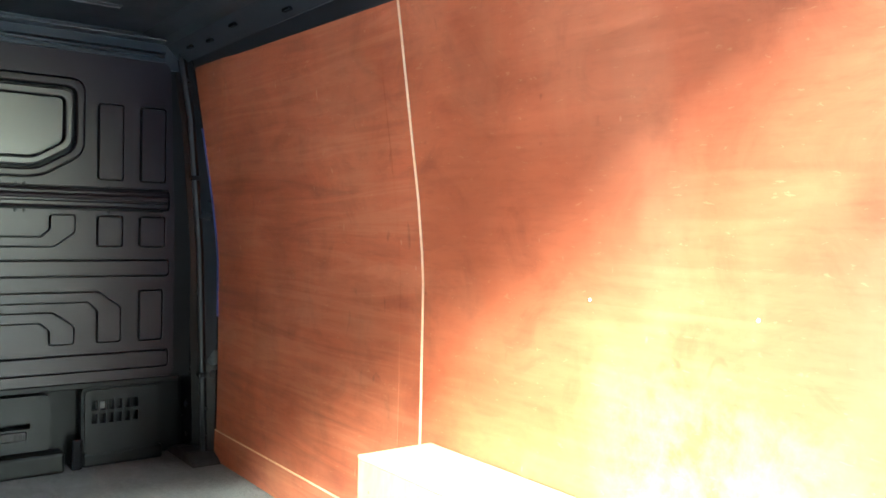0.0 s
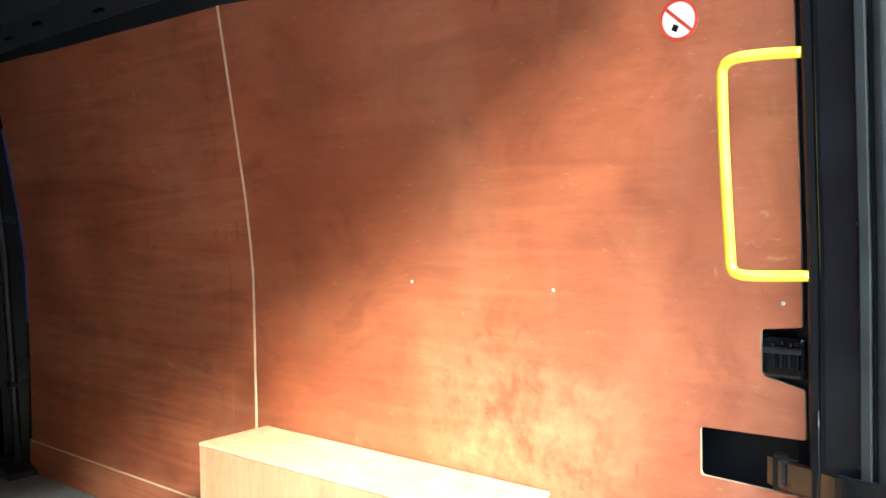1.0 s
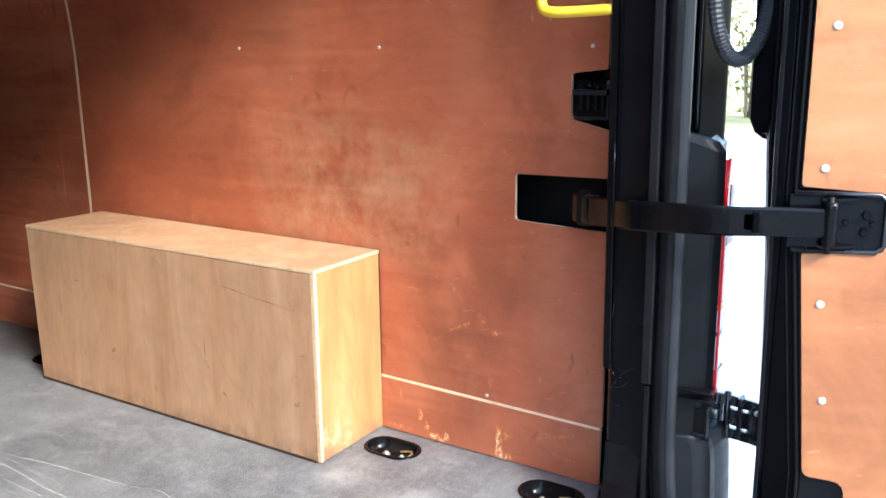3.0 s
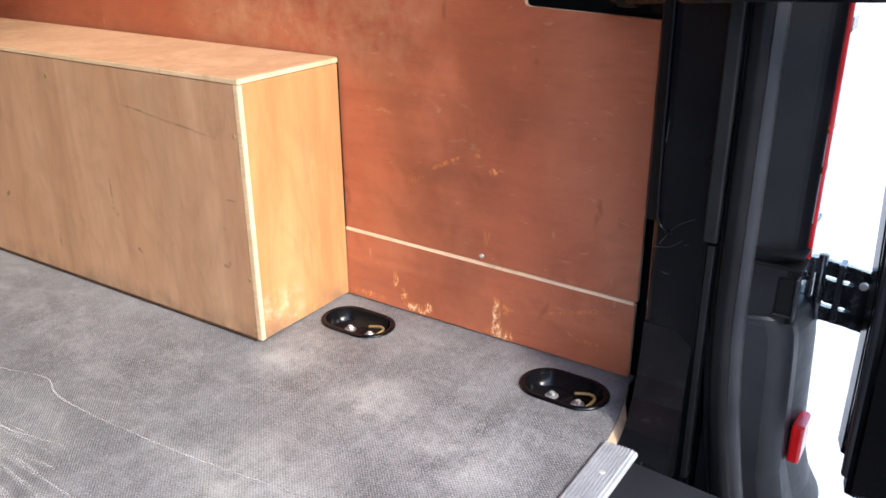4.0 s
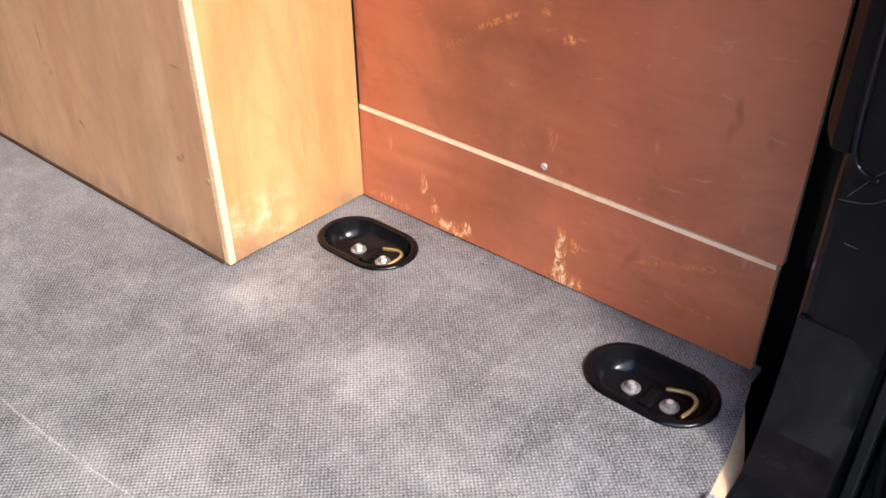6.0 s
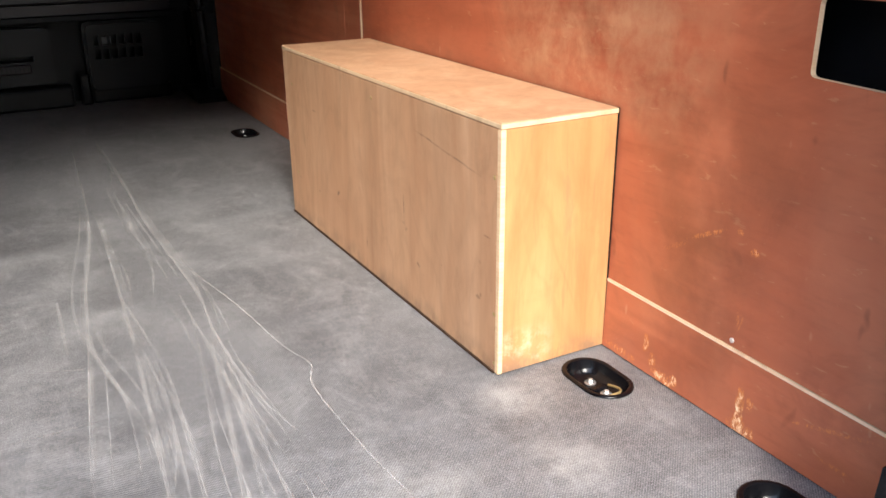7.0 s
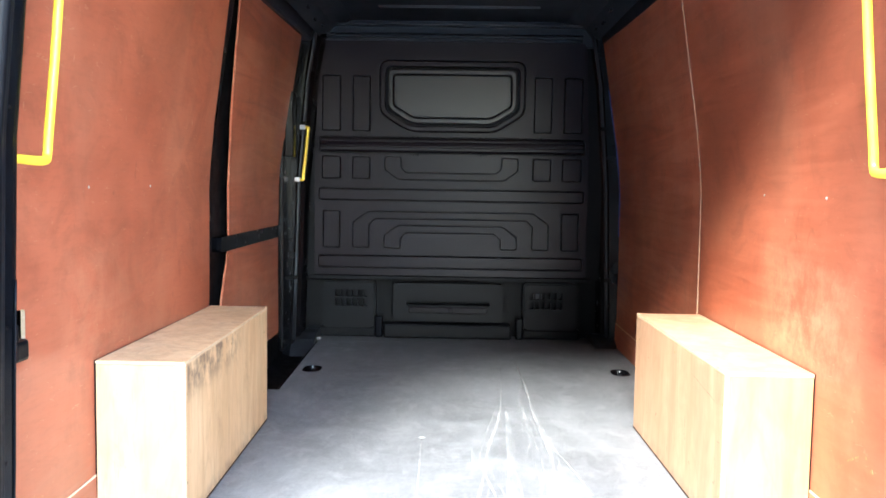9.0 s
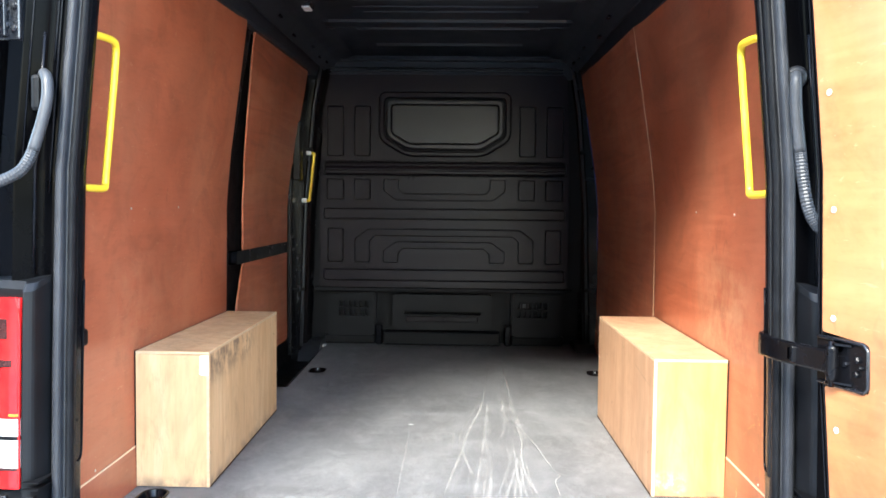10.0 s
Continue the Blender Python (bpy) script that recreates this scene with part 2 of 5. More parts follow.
        col = k.mix(k.ramp(fibre, (0.42, 0.0), (0.74, 0.16)), col, tuple(0.55 * v for v in a))
        pores = k.noise(150.0, (1, 1, 0.09), 1, 0.4, (1, 2, 5))
        col = k.mix(k.ramp(pores, (0.66, 0.0), (0.78, 0.22)), col, (0.2, 0.1, 0.05))
    k.base(col)
    k.bump(g, 0.15, 0.0006)
    return m


PLY = stained_ply("stained_plywood", (0.285, 0.071, 0.034), (0.42, 0.114, 0.054), (0.5, 0.163, 0.081), (1.0, 1.2, 14), 0.31, True)
DOOR_PLY = stained_ply("door_plywood", (0.265, 0.09, 0.031), (0.37, 0.132, 0.046), (0.44, 0.185, 0.07), (1.0, 1.2, 14), 0.42)
# light put into the birch tones: cooler sides, warmer ends, left box brightened
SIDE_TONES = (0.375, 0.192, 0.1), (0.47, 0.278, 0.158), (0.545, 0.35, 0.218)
LIT_TONES = (0.56, 0.33, 0.16), (0.69, 0.455, 0.245), (0.76, 0.55, 0.33)
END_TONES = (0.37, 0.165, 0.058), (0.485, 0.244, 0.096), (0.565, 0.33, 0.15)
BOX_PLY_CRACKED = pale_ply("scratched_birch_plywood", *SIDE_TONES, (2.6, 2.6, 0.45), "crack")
BOX_PLY_GRIMY = pale_ply("grimy_birch_plywood", *LIT_TONES, (2.6, 2.6, 0.45), "grime")
BOX_PLY_LIT = pale_ply("brightened_birch_plywood", *LIT_TONES, (2.6, 2.6, 0.45))
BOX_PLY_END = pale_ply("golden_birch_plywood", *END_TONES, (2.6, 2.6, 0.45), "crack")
EDGE = pale_ply("plywood_edge", (0.54, 0.37, 0.21), (0.65, 0.47, 0.29), (0.73, 0.57, 0.38), (2, 2, 30))

JOINT = pale_ply("bare_joint_edge", (0.8, 0.56, 0.36), (0.88, 0.66, 0.46), (0.92, 0.74, 0.55), (2, 9, 30))


def floor_material():
    m = material("mesh_floor", (0.2, 0.2, 0.2), 0.5)
    k = Nodes(m)
    ax = k.axes()
    step = 2 * math.pi / 0.0047
    wob = k.math("MULTIPLY", k.noise(20.0, 1.0, 2, 0.5, (5, 5, 0)), 1.6)
    weave = k.math("MULTIPLY", k.math("SINE", k.math("ADD", k.math("MULTIPLY", ax[0], step), wob)), k.math("SINE", k.math("ADD", k.math("MULTIPLY", ax[1], step), wob)))
    broad = k.noise(2.2, (1.2, 0.8, 1), 6, 0.65, (2, 5, 0), 0.7)
    streak = k.noise(3.4, (1.0, 3.0, 1), 8, 0.74, (6, 1, 0), 0.7)
    rub = k.noise(9.0, (1.5, 0.8, 1), 8, 0.75, (1, 4, 0), 0.5)
    col = k.ramp(broad, (0.34, (0.033, 0.032, 0.034)), (0.5, (0.072, 0.071, 0.074)), (0.66, (0.13, 0.129, 0.132)))
    col = k.mix(k.ramp(streak, (0.48, 0.0), (0.66, 0.55)), col, (0.225, 0.226, 0.231))
    col = k.mix(k.ramp(rub, (0.5, 0.0), (0.68, 0.42)), col, (0.33, 0.325, 0.318))
    # pale worn patch where loads are pushed past the box
    worn_at = None
    for x, y, r in ((0.675, 0.47, 0.09), (0.65, 0.29, 0.1), (0.6, 0.12, 0.12), (0.42, 0.3, 0.16)):
        d = k.math("SQRT", k.math("ADD", k.math("POWER", k.math("ABSOLUTE", k.math("SUBTRACT", ax[0], x)), 2.0), k.math("POWER", k.math("ABSOLUTE", k.math("SUBTRACT", ax[1], y)), 2.0)))
        b = k.span(d, -2.0, -1.0, r * 0.1, r)
        worn_at = b if worn_at is None else k.math("MAXIMUM", worn_at, b)
    col = k.mix(k.math("MULTIPLY", worn_at, k.ramp(k.noise(11.0, 1.0, 6, 0.7, (3, 3, 0)), (0.38, 0.0), (0.62, 0.6))), col, (0.5, 0.485, 0.455))
    dust = k.noise(60.0, 1.0, 4, 0.7)
    col = k.mix(k.ramp(dust, (0.48, 0.0), (0.75, 0.4)), col, (0.33, 0.325, 0.32))
    grit = k.noise(420.0, 1.0, 2, 0.6, (7, 1, 0))
    col = k.mix(k.ramp(grit, (0.5, 0.0), (0.72, 0.55)), col, (0.46, 0.455, 0.45))
    col = k.mix(k.ramp(grit, (0.3, 0.6), (0.47, 0.0)), col, (0.022, 0.022, 0.026))
    col = k.mix(k.ramp(weave, (0.15, 0.0), (0.9, 0.34)), col, (0.46, 0.455, 0.455))
    col = k.mix(k.ramp(weave, (0.0, 0.24), (0.35, 0.0)), col, (0.05, 0.05, 0.055))
    k.base(col)
    k.rough(k.ramp(streak, (0.3, 0.4), (0.7, 0.6)))
    k.bump(weave, 0.35, 0.0009)
    return m


def worn(name, a, b, rough, scale=8.0, metal=0.0, bump=0.05, spec=0.5, vary=1.0):
    """A paint, plastic, rubber or metal with uneven tone, gloss and dust."""
    m = material(name, a, rough, metal, spec)
    k = Nodes(m)
    n = k.noise(scale, 1.0, 5, 0.6, (1, 2, 3))
    k.base(k.ramp(n, (0.35, a), (0.7, b)))
    k.rough(k.ramp(k.noise(scale * 2.3, 1.0, 4, 0.6, (9, 3, 1)), (0.3, max(rough - 0.07 * vary, 0.03)), (0.75, rough + 0.12 * vary)))
    if bump:
        k.bump(k.noise(160.0, 1.0, 2, 0.5), bump, 0.0006)
    return m


FLOOR = floor_material()
GLOSS_BLACK = worn("gloss_black_paint", (0.003, 0.0032, 0.0044), (0.006, 0.0064, 0.0082), 0.13, 5, bump=0.0, spec=0.12)
SCUFFED = worn("scuffed_black_paint", (0.002, 0.0021, 0.003), (0.006, 0.0062, 0.0072), 0.14, 60, bump=0.0, spec=0.22, vary=1.2)
HINGE = worn("hinge_paint", (0.008, 0.0085, 0.0105), (0.02, 0.021, 0.024), 0.2, 40, metal=0.1, spec=0.6)
BAND = worn("grey_pinch_strip", (0.0075, 0.0078, 0.0088), (0.012, 0.0123, 0.0135), 0.5, 16, spec=0.16)
STAY = worn("stay_paint", (0.0022, 0.0022, 0.0028), (0.0045, 0.0045, 0.0054), 0.24, 8, bump=0.0, spec=0.16)
# darker, duller copy of the gloss black: dark reflections put into the colour
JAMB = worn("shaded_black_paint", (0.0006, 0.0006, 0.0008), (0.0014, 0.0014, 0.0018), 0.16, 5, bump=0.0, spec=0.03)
HOUSING = worn("black_lamp_plastic", (0.0032, 0.0034, 0.0042), (0.006, 0.0064, 0.0076), 0.38, 10, bump=0.1, spec=0.2)
BLACK = worn("satin_black_paint", (0.0022, 0.0022, 0.003), (0.005, 0.005, 0.006), 0.2, 6, bump=0.0, spec=0.18)
PLASTIC = worn("grey_black_plastic", (0.009, 0.0096, 0.0115), (0.016, 0.0168, 0.0195), 0.45, 10, bump=0.2, spec=0.22)
RUBBER = worn("rubber_seal", (0.013, 0.0138, 0.0168), (0.024, 0.0253, 0.0295), 0.42, 12, spec=0.32)
CABLE = worn("grey_cable_rubber", (0.028, 0.0295, 0.033), (0.045, 0.047, 0.052), 0.42, 14, spec=0.28)
LIP = worn("black_rubber_lip", (0.004, 0.0042, 0.005), (0.008, 0.0083, 0.0095), 0.4, 12, spec=0.1)
BULK = worn("bulkhead_plastic", (0.0095, 0.0062, 0.0088), (0.0115, 0.0077, 0.0105), 0.345, 1.5, bump=0.0, spec=0.16, vary=0.2)
BLANK = worn("blank_plastic", (0.012, 0.0105, 0.0112), (0.015, 0.0132, 0.014), 0.36, 1.5, bump=0.0, spec=0.4, vary=0.2)
HOLE = material("hole_shade", (0.0004, 0.0004, 0.0005), 0.9, 0.0, 0.0)
STRIP = worn("grey_strip", (0.1, 0.1, 0.105), (0.16, 0.16, 0.165), 0.5, 20, bump=0.0)
FOOT_GRIME = worn("brown_grime", (0.035, 0.02, 0.014), (0.075, 0.045, 0.03), 0.8, 30, bump=0.1, spec=0.1)
FOOT = worn("foot_plastic", (0.0032, 0.0033, 0.0042), (0.0048, 0.0048, 0.006), 0.45, 3, bump=0.0, spec=0.15)
BULK_DARK = worn("dark_trim_plastic", (0.003, 0.003, 0.0036), (0.005, 0.005, 0.0056), 0.5, 6, bump=0.0, spec=0.13)
ROOF = worn("roof_paint", (0.0135, 0.0155, 0.02), (0.0185, 0.021, 0.026), 0.345, 3, bump=0.0, spec=0.34, vary=0.4)
YELLOW = worn("yellow_paint", (0.84, 0.56, 0.03), (0.9, 0.64, 0.05), 0.35, 14)
STEEL = worn("zinc_steel", (0.6, 0.59, 0.57), (0.74, 0.73, 0.71), 0.36, 40, metal=0.55)
ZINC = worn("dull_zinc", (0.3, 0.3, 0.3), (0.46, 0.46, 0.455), 0.34, 90, metal=0.7)
BRASS = worn("yellow_zinc", (0.3, 0.21, 0.09), (0.4, 0.29, 0.13), 0.4, 30, metal=0.5)
ALU = worn("aluminium", (0.38, 0.39, 0.41), (0.5, 0.51, 0.53), 0.42, 30, metal=0.5)
SCREW = worn("white_screw_cap", (0.62, 0.6, 0.56), (0.75, 0.73, 0.7), 0.4, 60)
RED_LENS = worn("red_lens", (0.5, 0.008, 0.01), (0.62, 0.015, 0.015), 0.12, 30, bump=0)
DARK_RED = worn("dark_lens_pocket", (0.02, 0.006, 0.005), (0.035, 0.009, 0.007), 0.2, 30, bump=0)
CLEAR_LENS = worn("clear_lens", (0.5, 0.48, 0.47), (0.62, 0.6, 0.59), 0.15, 30, bump=0)
BLUE = worn("blue_tape", (0.02, 0.03, 0.16), (0.03, 0.045, 0.22), 0.5, 20)
ORANGE = worn("orange_lens", (0.6, 0.16, 0.02), (0.7, 0.2, 0.03), 0.2, 30, bump=0)
WHITE = worn("white_vinyl", (0.78, 0.77, 0.75), (0.84, 0.83, 0.81), 0.4, 30, bump=0)
RED = worn("red_vinyl", (0.55, 0.04, 0.02), (0.62, 0.06, 0.03), 0.4, 30, bump=0)
BARE = pale_ply("bare_subfloor", (0.5, 0.33, 0.2), (0.6, 0.41, 0.26), (0.68, 0.5, 0.33), (4, 9, 4))
BODY = worn("van_body_paint", (0.006, 0.006, 0.007), (0.01, 0.01, 0.011), 0.12, 3, bump=0)


def scratch_material(name, tone, low, high):
    m = material(name, tone, 0.6)
    k = Nodes(m)
    clear = k.n.new("ShaderNodeBsdfTransparent")
    blend = k.n.new("ShaderNodeMixShader")
    k.put(blend.inputs[0], k.ramp(k.noise(7.0, 1.0, 3, 0.55), (0.34, low), (0.62, high)))
    k.l.new(clear.outputs[0], blend.inputs[1])
    k.l.new(k.b.outputs[0], blend.inputs[2])
    k.l.new(blend.outputs[0], k.n["Material Output"].inputs["Surface"])
    return m


SCRATCH = scratch_material("scratch_marks", (0.62, 0.6, 0.575), 0.04, 0.34)
SCUFF = scratch_material("scuff_marks", (0.5, 0.49, 0.475), 0.02, 0.13)


def ground_material():
    m = material("pale_gravel", (0.5, 0.47, 0.43), 0.85)
    k = Nodes(m)
    v = k.n.new("ShaderNodeTexVoronoi")
    v.inputs["Scale"].default_value = 55
    k.l.new(k.co, v.inputs["Vector"])
    stones = k.ramp(v.outputs["Distance"], (0.0, 0.62), (0.6, 0.28))
    tone = k.ramp(k.noise(30.0, 1.0, 4), (0.3, (0.4, 0.385, 0.36)), (0.7, (0.6, 0.58, 0.55)))
    near = k.mix(0.5, tone, stones, "MULTIPLY")
    ax = k.axes()
    patch = k.noise(0.35, 1.0, 5, 0.6)
    grass = k.ramp(patch, (0.4, (0.16, 0.15, 0.05)), (0.6, (0.28, 0.25, 0.1)))
    far = k.math("GREATER_THAN", k.math("ADD", ax[0], k.math("MULTIPLY", patch, 2.0)), 17.5)
    k.base(k.mix(far, k.mix(0.45, near, (0.52, 0.5, 0.47)), grass))
    k.bump(v.outputs["Distance"], 0.5, 0.01)
    return m


GRAVEL = ground_material()


def leaf_material():
    m = material("leaves", (0.1, 0.12, 0.03), 0.6)
    k = Nodes(m)
    r = k.n.new("ShaderNodeNewGeometry").outputs["Random Per Island"]
    k.base(k.ramp(r, (0.0, (0.06, 0.08, 0.02)), (0.5, (0.14, 0.14, 0.035)), (1.0, (0.26, 0.21, 0.07))))
    return m


LEAF = leaf_material()
BARK = worn("bark", (0.09, 0.065, 0.045), (0.16, 0.12, 0.085), 0.9, 12)


# ---- building helpers ----
def part(name, bm, mats, parent=None, label="", smooth=False):
    """Links a bmesh as one mesh object, under a thing or a part where one is given."""
    bmesh.ops.recalc_face_normals(bm, faces=bm.faces[:])
    for f in bm.faces:
        f.smooth = smooth
    me = bpy.data.meshes.new(name)
    bm.to_mesh(me)
    bm.free()
    for m in mats if isinstance(mats, (list, tuple)) else (mats,):
        me.materials.append(m)
    ob = new(name, me)
    ob.parent = parent
    if label:
        tagged(ob, label)
    return ob


def thing(name, label, category, group="", kind="", at=(0, 0, 0)):
    ob = new(name)
    ob.empty_display_size = 0.05
    ob.location = at
    return tagged(ob, label, category, group, kind)


def block(x0, x1, y0, y1, z0, z1, bevel=0.0, segments=2):
    bm = bmesh.new()
    bmesh.ops.create_cube(bm, size=1.0)
    lo, hi = Vector((min(x0, x1), min(y0, y1), min(z0, z1))), Vector((max(x0, x1), max(y0, y1), max(z0, z1)))
    for v in bm.verts:
        v.co = Vector((a + (b - a) * (c + 0.5) for a, b, c in zip(lo, hi, v.co)))
    if bevel:
        bmesh.ops.bevel(bm, geom=bm.edges[:], offset=bevel, segments=segments, affect="EDGES", profile=0.5)
    return bm


def merged(*bms):
    out = bmesh.new()
    for b in bms:
        me = bpy.data.meshes.new("tmp")
        b.to_mesh(me)
        b.free()
        out.from_mesh(me)
        bpy.data.meshes.remove(me)
    return out


def rounded(poly, r, n=4):
    """A closed outline with its corners rounded; r may be one radius or one for each corner."""
    out, count = [], len(poly)
    for i, p in enumerate(poly):
        rad = r[i] if isinstance(r, (list, tuple)) else r
        p, a, b = Vector(p), Vector(poly[i - 1]), Vector(poly[(i + 1) % count])
        if rad <= 0:
            out.append(tuple(p))
            continue
        ua, ub = (a - p), (b - p)
        d = min(rad, ua.length * 0.48, ub.length * 0.48)
        s, e = p + ua.normalized() * d, p + ub.normalized() * d
        for j in range(n + 1):
            t = j / n
            q = s * (1 - t) ** 2 + p * 2 * t * (1 - t) + e * t * t
            out.append((q.x, q.y))
    return out


def inset(poly, d):
    """An outline moved inwards by d (outwards where d is below zero)."""
    area = sum(poly[i - 1][0] * p[1] - p[0] * poly[i - 1][1] for i, p in enumerate(poly))
    sign, out, count = (1 if area > 0 else -1), [], len(poly)
    for i, p in enumerate(poly):
        p, a, b = Vector(p), Vector(poly[i - 1]), Vector(poly[(i + 1) % count])
        e1, e2 = (p - a).normalized(), (b - p).normalized()
        n1, n2 = Vector((-e1.y, e1.x)) * sign, Vector((-e2.y, e2.x)) * sign
        m = (n1 + n2)
        m = m / max(m.length_squared / 2, 0.2)
        out.append(tuple(p + m * d))
    return out


def stadium(cx, cy, length, width, n=8):
    """A long hole's outline, lying along y."""
    r, h = width / 2, (length - width) / 2
    top = [(cx + r * math.cos(math.pi * i / n), cy + h + r * math.sin(math.pi * i / n)) for i in range(n + 1)]
    return top + [(2 * cx - x, 2 * cy - y) for x, y in top]


def plate(outline, place, a, b, holes=(), cuts=(), sides=1):
    """A slab with an outline and holes in (u, v), from w = a to w = b; place(u, v, w) gives the point. Its rims take material slot `sides`."""
    bm = bmesh.new()
    for loop in (outline, *holes):
        vs = [bm.verts.new((u, v, 0)) for u, v in loop]
        for i in range(len(vs)):
            bm.edges.new((vs[i - 1], vs[i]))
    bmesh.ops.triangle_fill(bm, use_beauty=True, use_dissolve=False, edges=bm.edges[:], normal=(0, 0, 1))
    for v in cuts:
        bmesh.ops.bisect_plane(bm, geom=bm.verts[:] + bm.edges[:] + bm.faces[:], plane_co=(0, v, 0), plane_no=(0, 1, 0), dist=1e-5)
    base = bm.faces[:]
    made = bmesh.ops.extrude_face_region(bm, geom=base, use_keep_orig=True)["geom"]
    top = [g for g in made if isinstance(g, bmesh.types.BMVert)]
    for v in top:
        v.co.z = 1
    for f in bm.faces:
        zs = [v.co.z for v in f.verts]
        if max(zs) - min(zs) > 0.5:
            f.material_index = sides
    for v in bm.verts:
        v.co = Vector(place(v.co.x, v.co.y, b if v.co.z > 0.5 else a))
    return bm


def tube(points, radius, seg=10, ripple=None, closed_ends=True):
    """A round bar along points; ripple(i) scales the radius from ring to ring."""
    bm, rings, count = bmesh.new(), [], len(points)
    pts = [Vector(p) for p in points]
    side = None
    for i, p in enumerate(pts):
        t = (pts[min(i + 1, count - 1)] - pts[max(i - 1, 0)]).normalized()
        if side is None:
            side = t.cross(Vector((0, 0, 1)) if abs(t.z) < 0.9 else Vector((1, 0, 0))).normalized()
        side = (side - t * side.dot(t)).normalized()
        up = t.cross(side)
        r = radius * (ripple(i) if ripple else 1.0)
        rings.append([bm.verts.new(p + r * (math.cos(2 * math.pi * j / seg) * side + math.sin(2 * math.pi * j / seg) * up)) for j in range(seg)])
    for a, b in zip(rings, rings[1:]):
        for j in range(seg):
            bm.faces.new((a[j - 1], a[j], b[j], b[j - 1]))
    if closed_ends:
        bm.faces.new(rings[0])
        bm.faces.new(rings[-1])
    return bm


def curve_through(points, steps=10):
    """A smooth line through the points."""
    pts = [Vector(p) for p in points]
    out = []
    for i in range(len(pts) - 1):
        p0, p1, p2, p3 = pts[max(i - 1, 0)], pts[i], pts[i + 1], pts[min(i + 2, len(pts) - 1)]
        for j in range(steps):
            t = j / steps
            out.append(0.5 * (2 * p1 + (p2 - p0) * t + (2 * p0 - 5 * p1 + 4 * p2 - p3) * t * t + (3 * p1 - p0 - 3 * p2 + p3) * t ** 3))
    return out + [pts[-1]]


def chamfer(bm, width, front):
    """Softens the rims of a slab's front faces; front(co) tells the front's points."""
    bm.normal_update()
    rims = [e for e in bm.edges if len(e.link_faces) == 2 and all(front(v.co) for v in e.verts) and e.calc_face_angle(0) > 0.9]
    bmesh.ops.bevel(bm, geom=rims, offset=width, segments=2, affect="EDGES", profile=0.5, clamp_overlap=True)
    return bm


def loft(rings, cap=True):
    bm = bmesh.new()
    vs = [[bm.verts.new(p) for p in ring] for ring in rings]
    for a, b in zip(vs, vs[1:]):
        for j in range(len(a)):
            bm.faces.new((a[j - 1], a[j], b[j], b[j - 1]))
    if cap:
        bm.faces.new(vs[0])
        bm.faces.new(vs[-1])
    return bm


def knob(center, axis, radius, height, seg=12):
    """A low round cap: a screw head, rivet or washer, with a softened rim."""
    c, t = Vector(center), Vector(axis).normalized()
    s = t.cross(Vector((0, 0, 1)) if abs(t.z) < 0.9 else Vector((1, 0, 0))).normalized()
    u = t.cross(s)
    return loft([[c + t * h + r * (math.cos(2 * math.pi * j / seg) * s + math.sin(2 * math.pi * j / seg) * u) for j in range(seg)]
                 for r, h in ((radius, 0), (radius, height * 0.6), (radius * 0.75, height), (radius * 0.3, height * 1.05))])


def table(z, rows):
    return float(np.interp(z, [r[0] for r in rows], [r[1] for r in rows]))


def wall_x(z, y=1.5):
    """Half the width between the lining boards at a height; they lean in less towards the rear."""
    straight = 0.905
    return straight + float(np.interp(y, (0.0, 1.4), (0.6, 1.0))) * (table(z, ((0, 0.902), (0.13, 0.905), (0.43, 0.908), (0.86, 0.905), (0.95, 0.898), (1.1, 0.88), (1.65, 0.793), (1.8, 0.768))) - straight)


def lean(z):
    """How far the rear frame and the doors lean inwards at a height."""
    return table(z, ((-0.5, 0.012), (0.0, 0.01), (0.5, 0.0), (0.95, -0.013), (1.33, -0.048), (1.8, -0.1)))


BENDS = (0.13, 0.3, 0.43, 0.6, 0.8, 0.86, 0.9, 0.95, 1.02, 1.1, 1.25, 1.4, 1.55)

# ---- ground ----
bm = bmesh.new()
bmesh.ops.create_grid(bm, x_segments=60, y_segments=60, size=400)
for v in bm.verts:
    v.co.z = GROUND
tagged(part("ground", bm, GRAVEL), "pale sunlit gravel yard running into dry grass", "ground", kind="structure")

# an unseen tall dark wall, added behind the van to block low sky light
tagged(part("sky_block_wall", block(-30, 0.9, -11.6, -11.0, GROUND - 0.1, 7.4, 0.05), worn("dark_blocker", (0.03, 0.035, 0.03), (0.05, 0.055, 0.045), 0.8, 1.5)), "unseen tall dark wall added to block the low sky", "wall", kind="structure")

# ---- floor, with openings for the lashing cups ----
CUPS = [(0.823, 0.068), (0.823, 0.452), (0.77, 1.62), (0.80, 2.42), (-0.823, 0.068), (-0.823, 0.452), (-0.675, 2.385)]
outline = [(-0.915, -0.006), (-0.845, -0.018), (-0.79, -0.03), (-0.735, -0.034), (0.735, -0.034), (0.79, -0.027), (0.845, -0.016), (0.89, -0.004), (0.915, -0.004), (0.915, 3.36), (-0.772, 3.36), (-0.746, 1.974), (-0.915, 1.974)]
cup_holes = [stadium(x, y, 0.130, 0.081) for x, y in CUPS]
floor = tagged(part("floor", plate(outline, lambda u, v, w: (u, v, w), 0.0, -0.006, holes=cup_holes, sides=0), FLOOR), "scuffed grey mesh-patterned load floor sheet", "floor", kind="structure")
sub = [(-0.90, -0.004), (-0.84, -0.036), (0.735, -0.044), (0.785, -0.044), (0.81, -0.034), (0.86, -0.012), (0.90, -0.002), (0.90, 3.37), (-0.775, 3.37), (-0.75, 1.97), (-0.90, 1.97)]
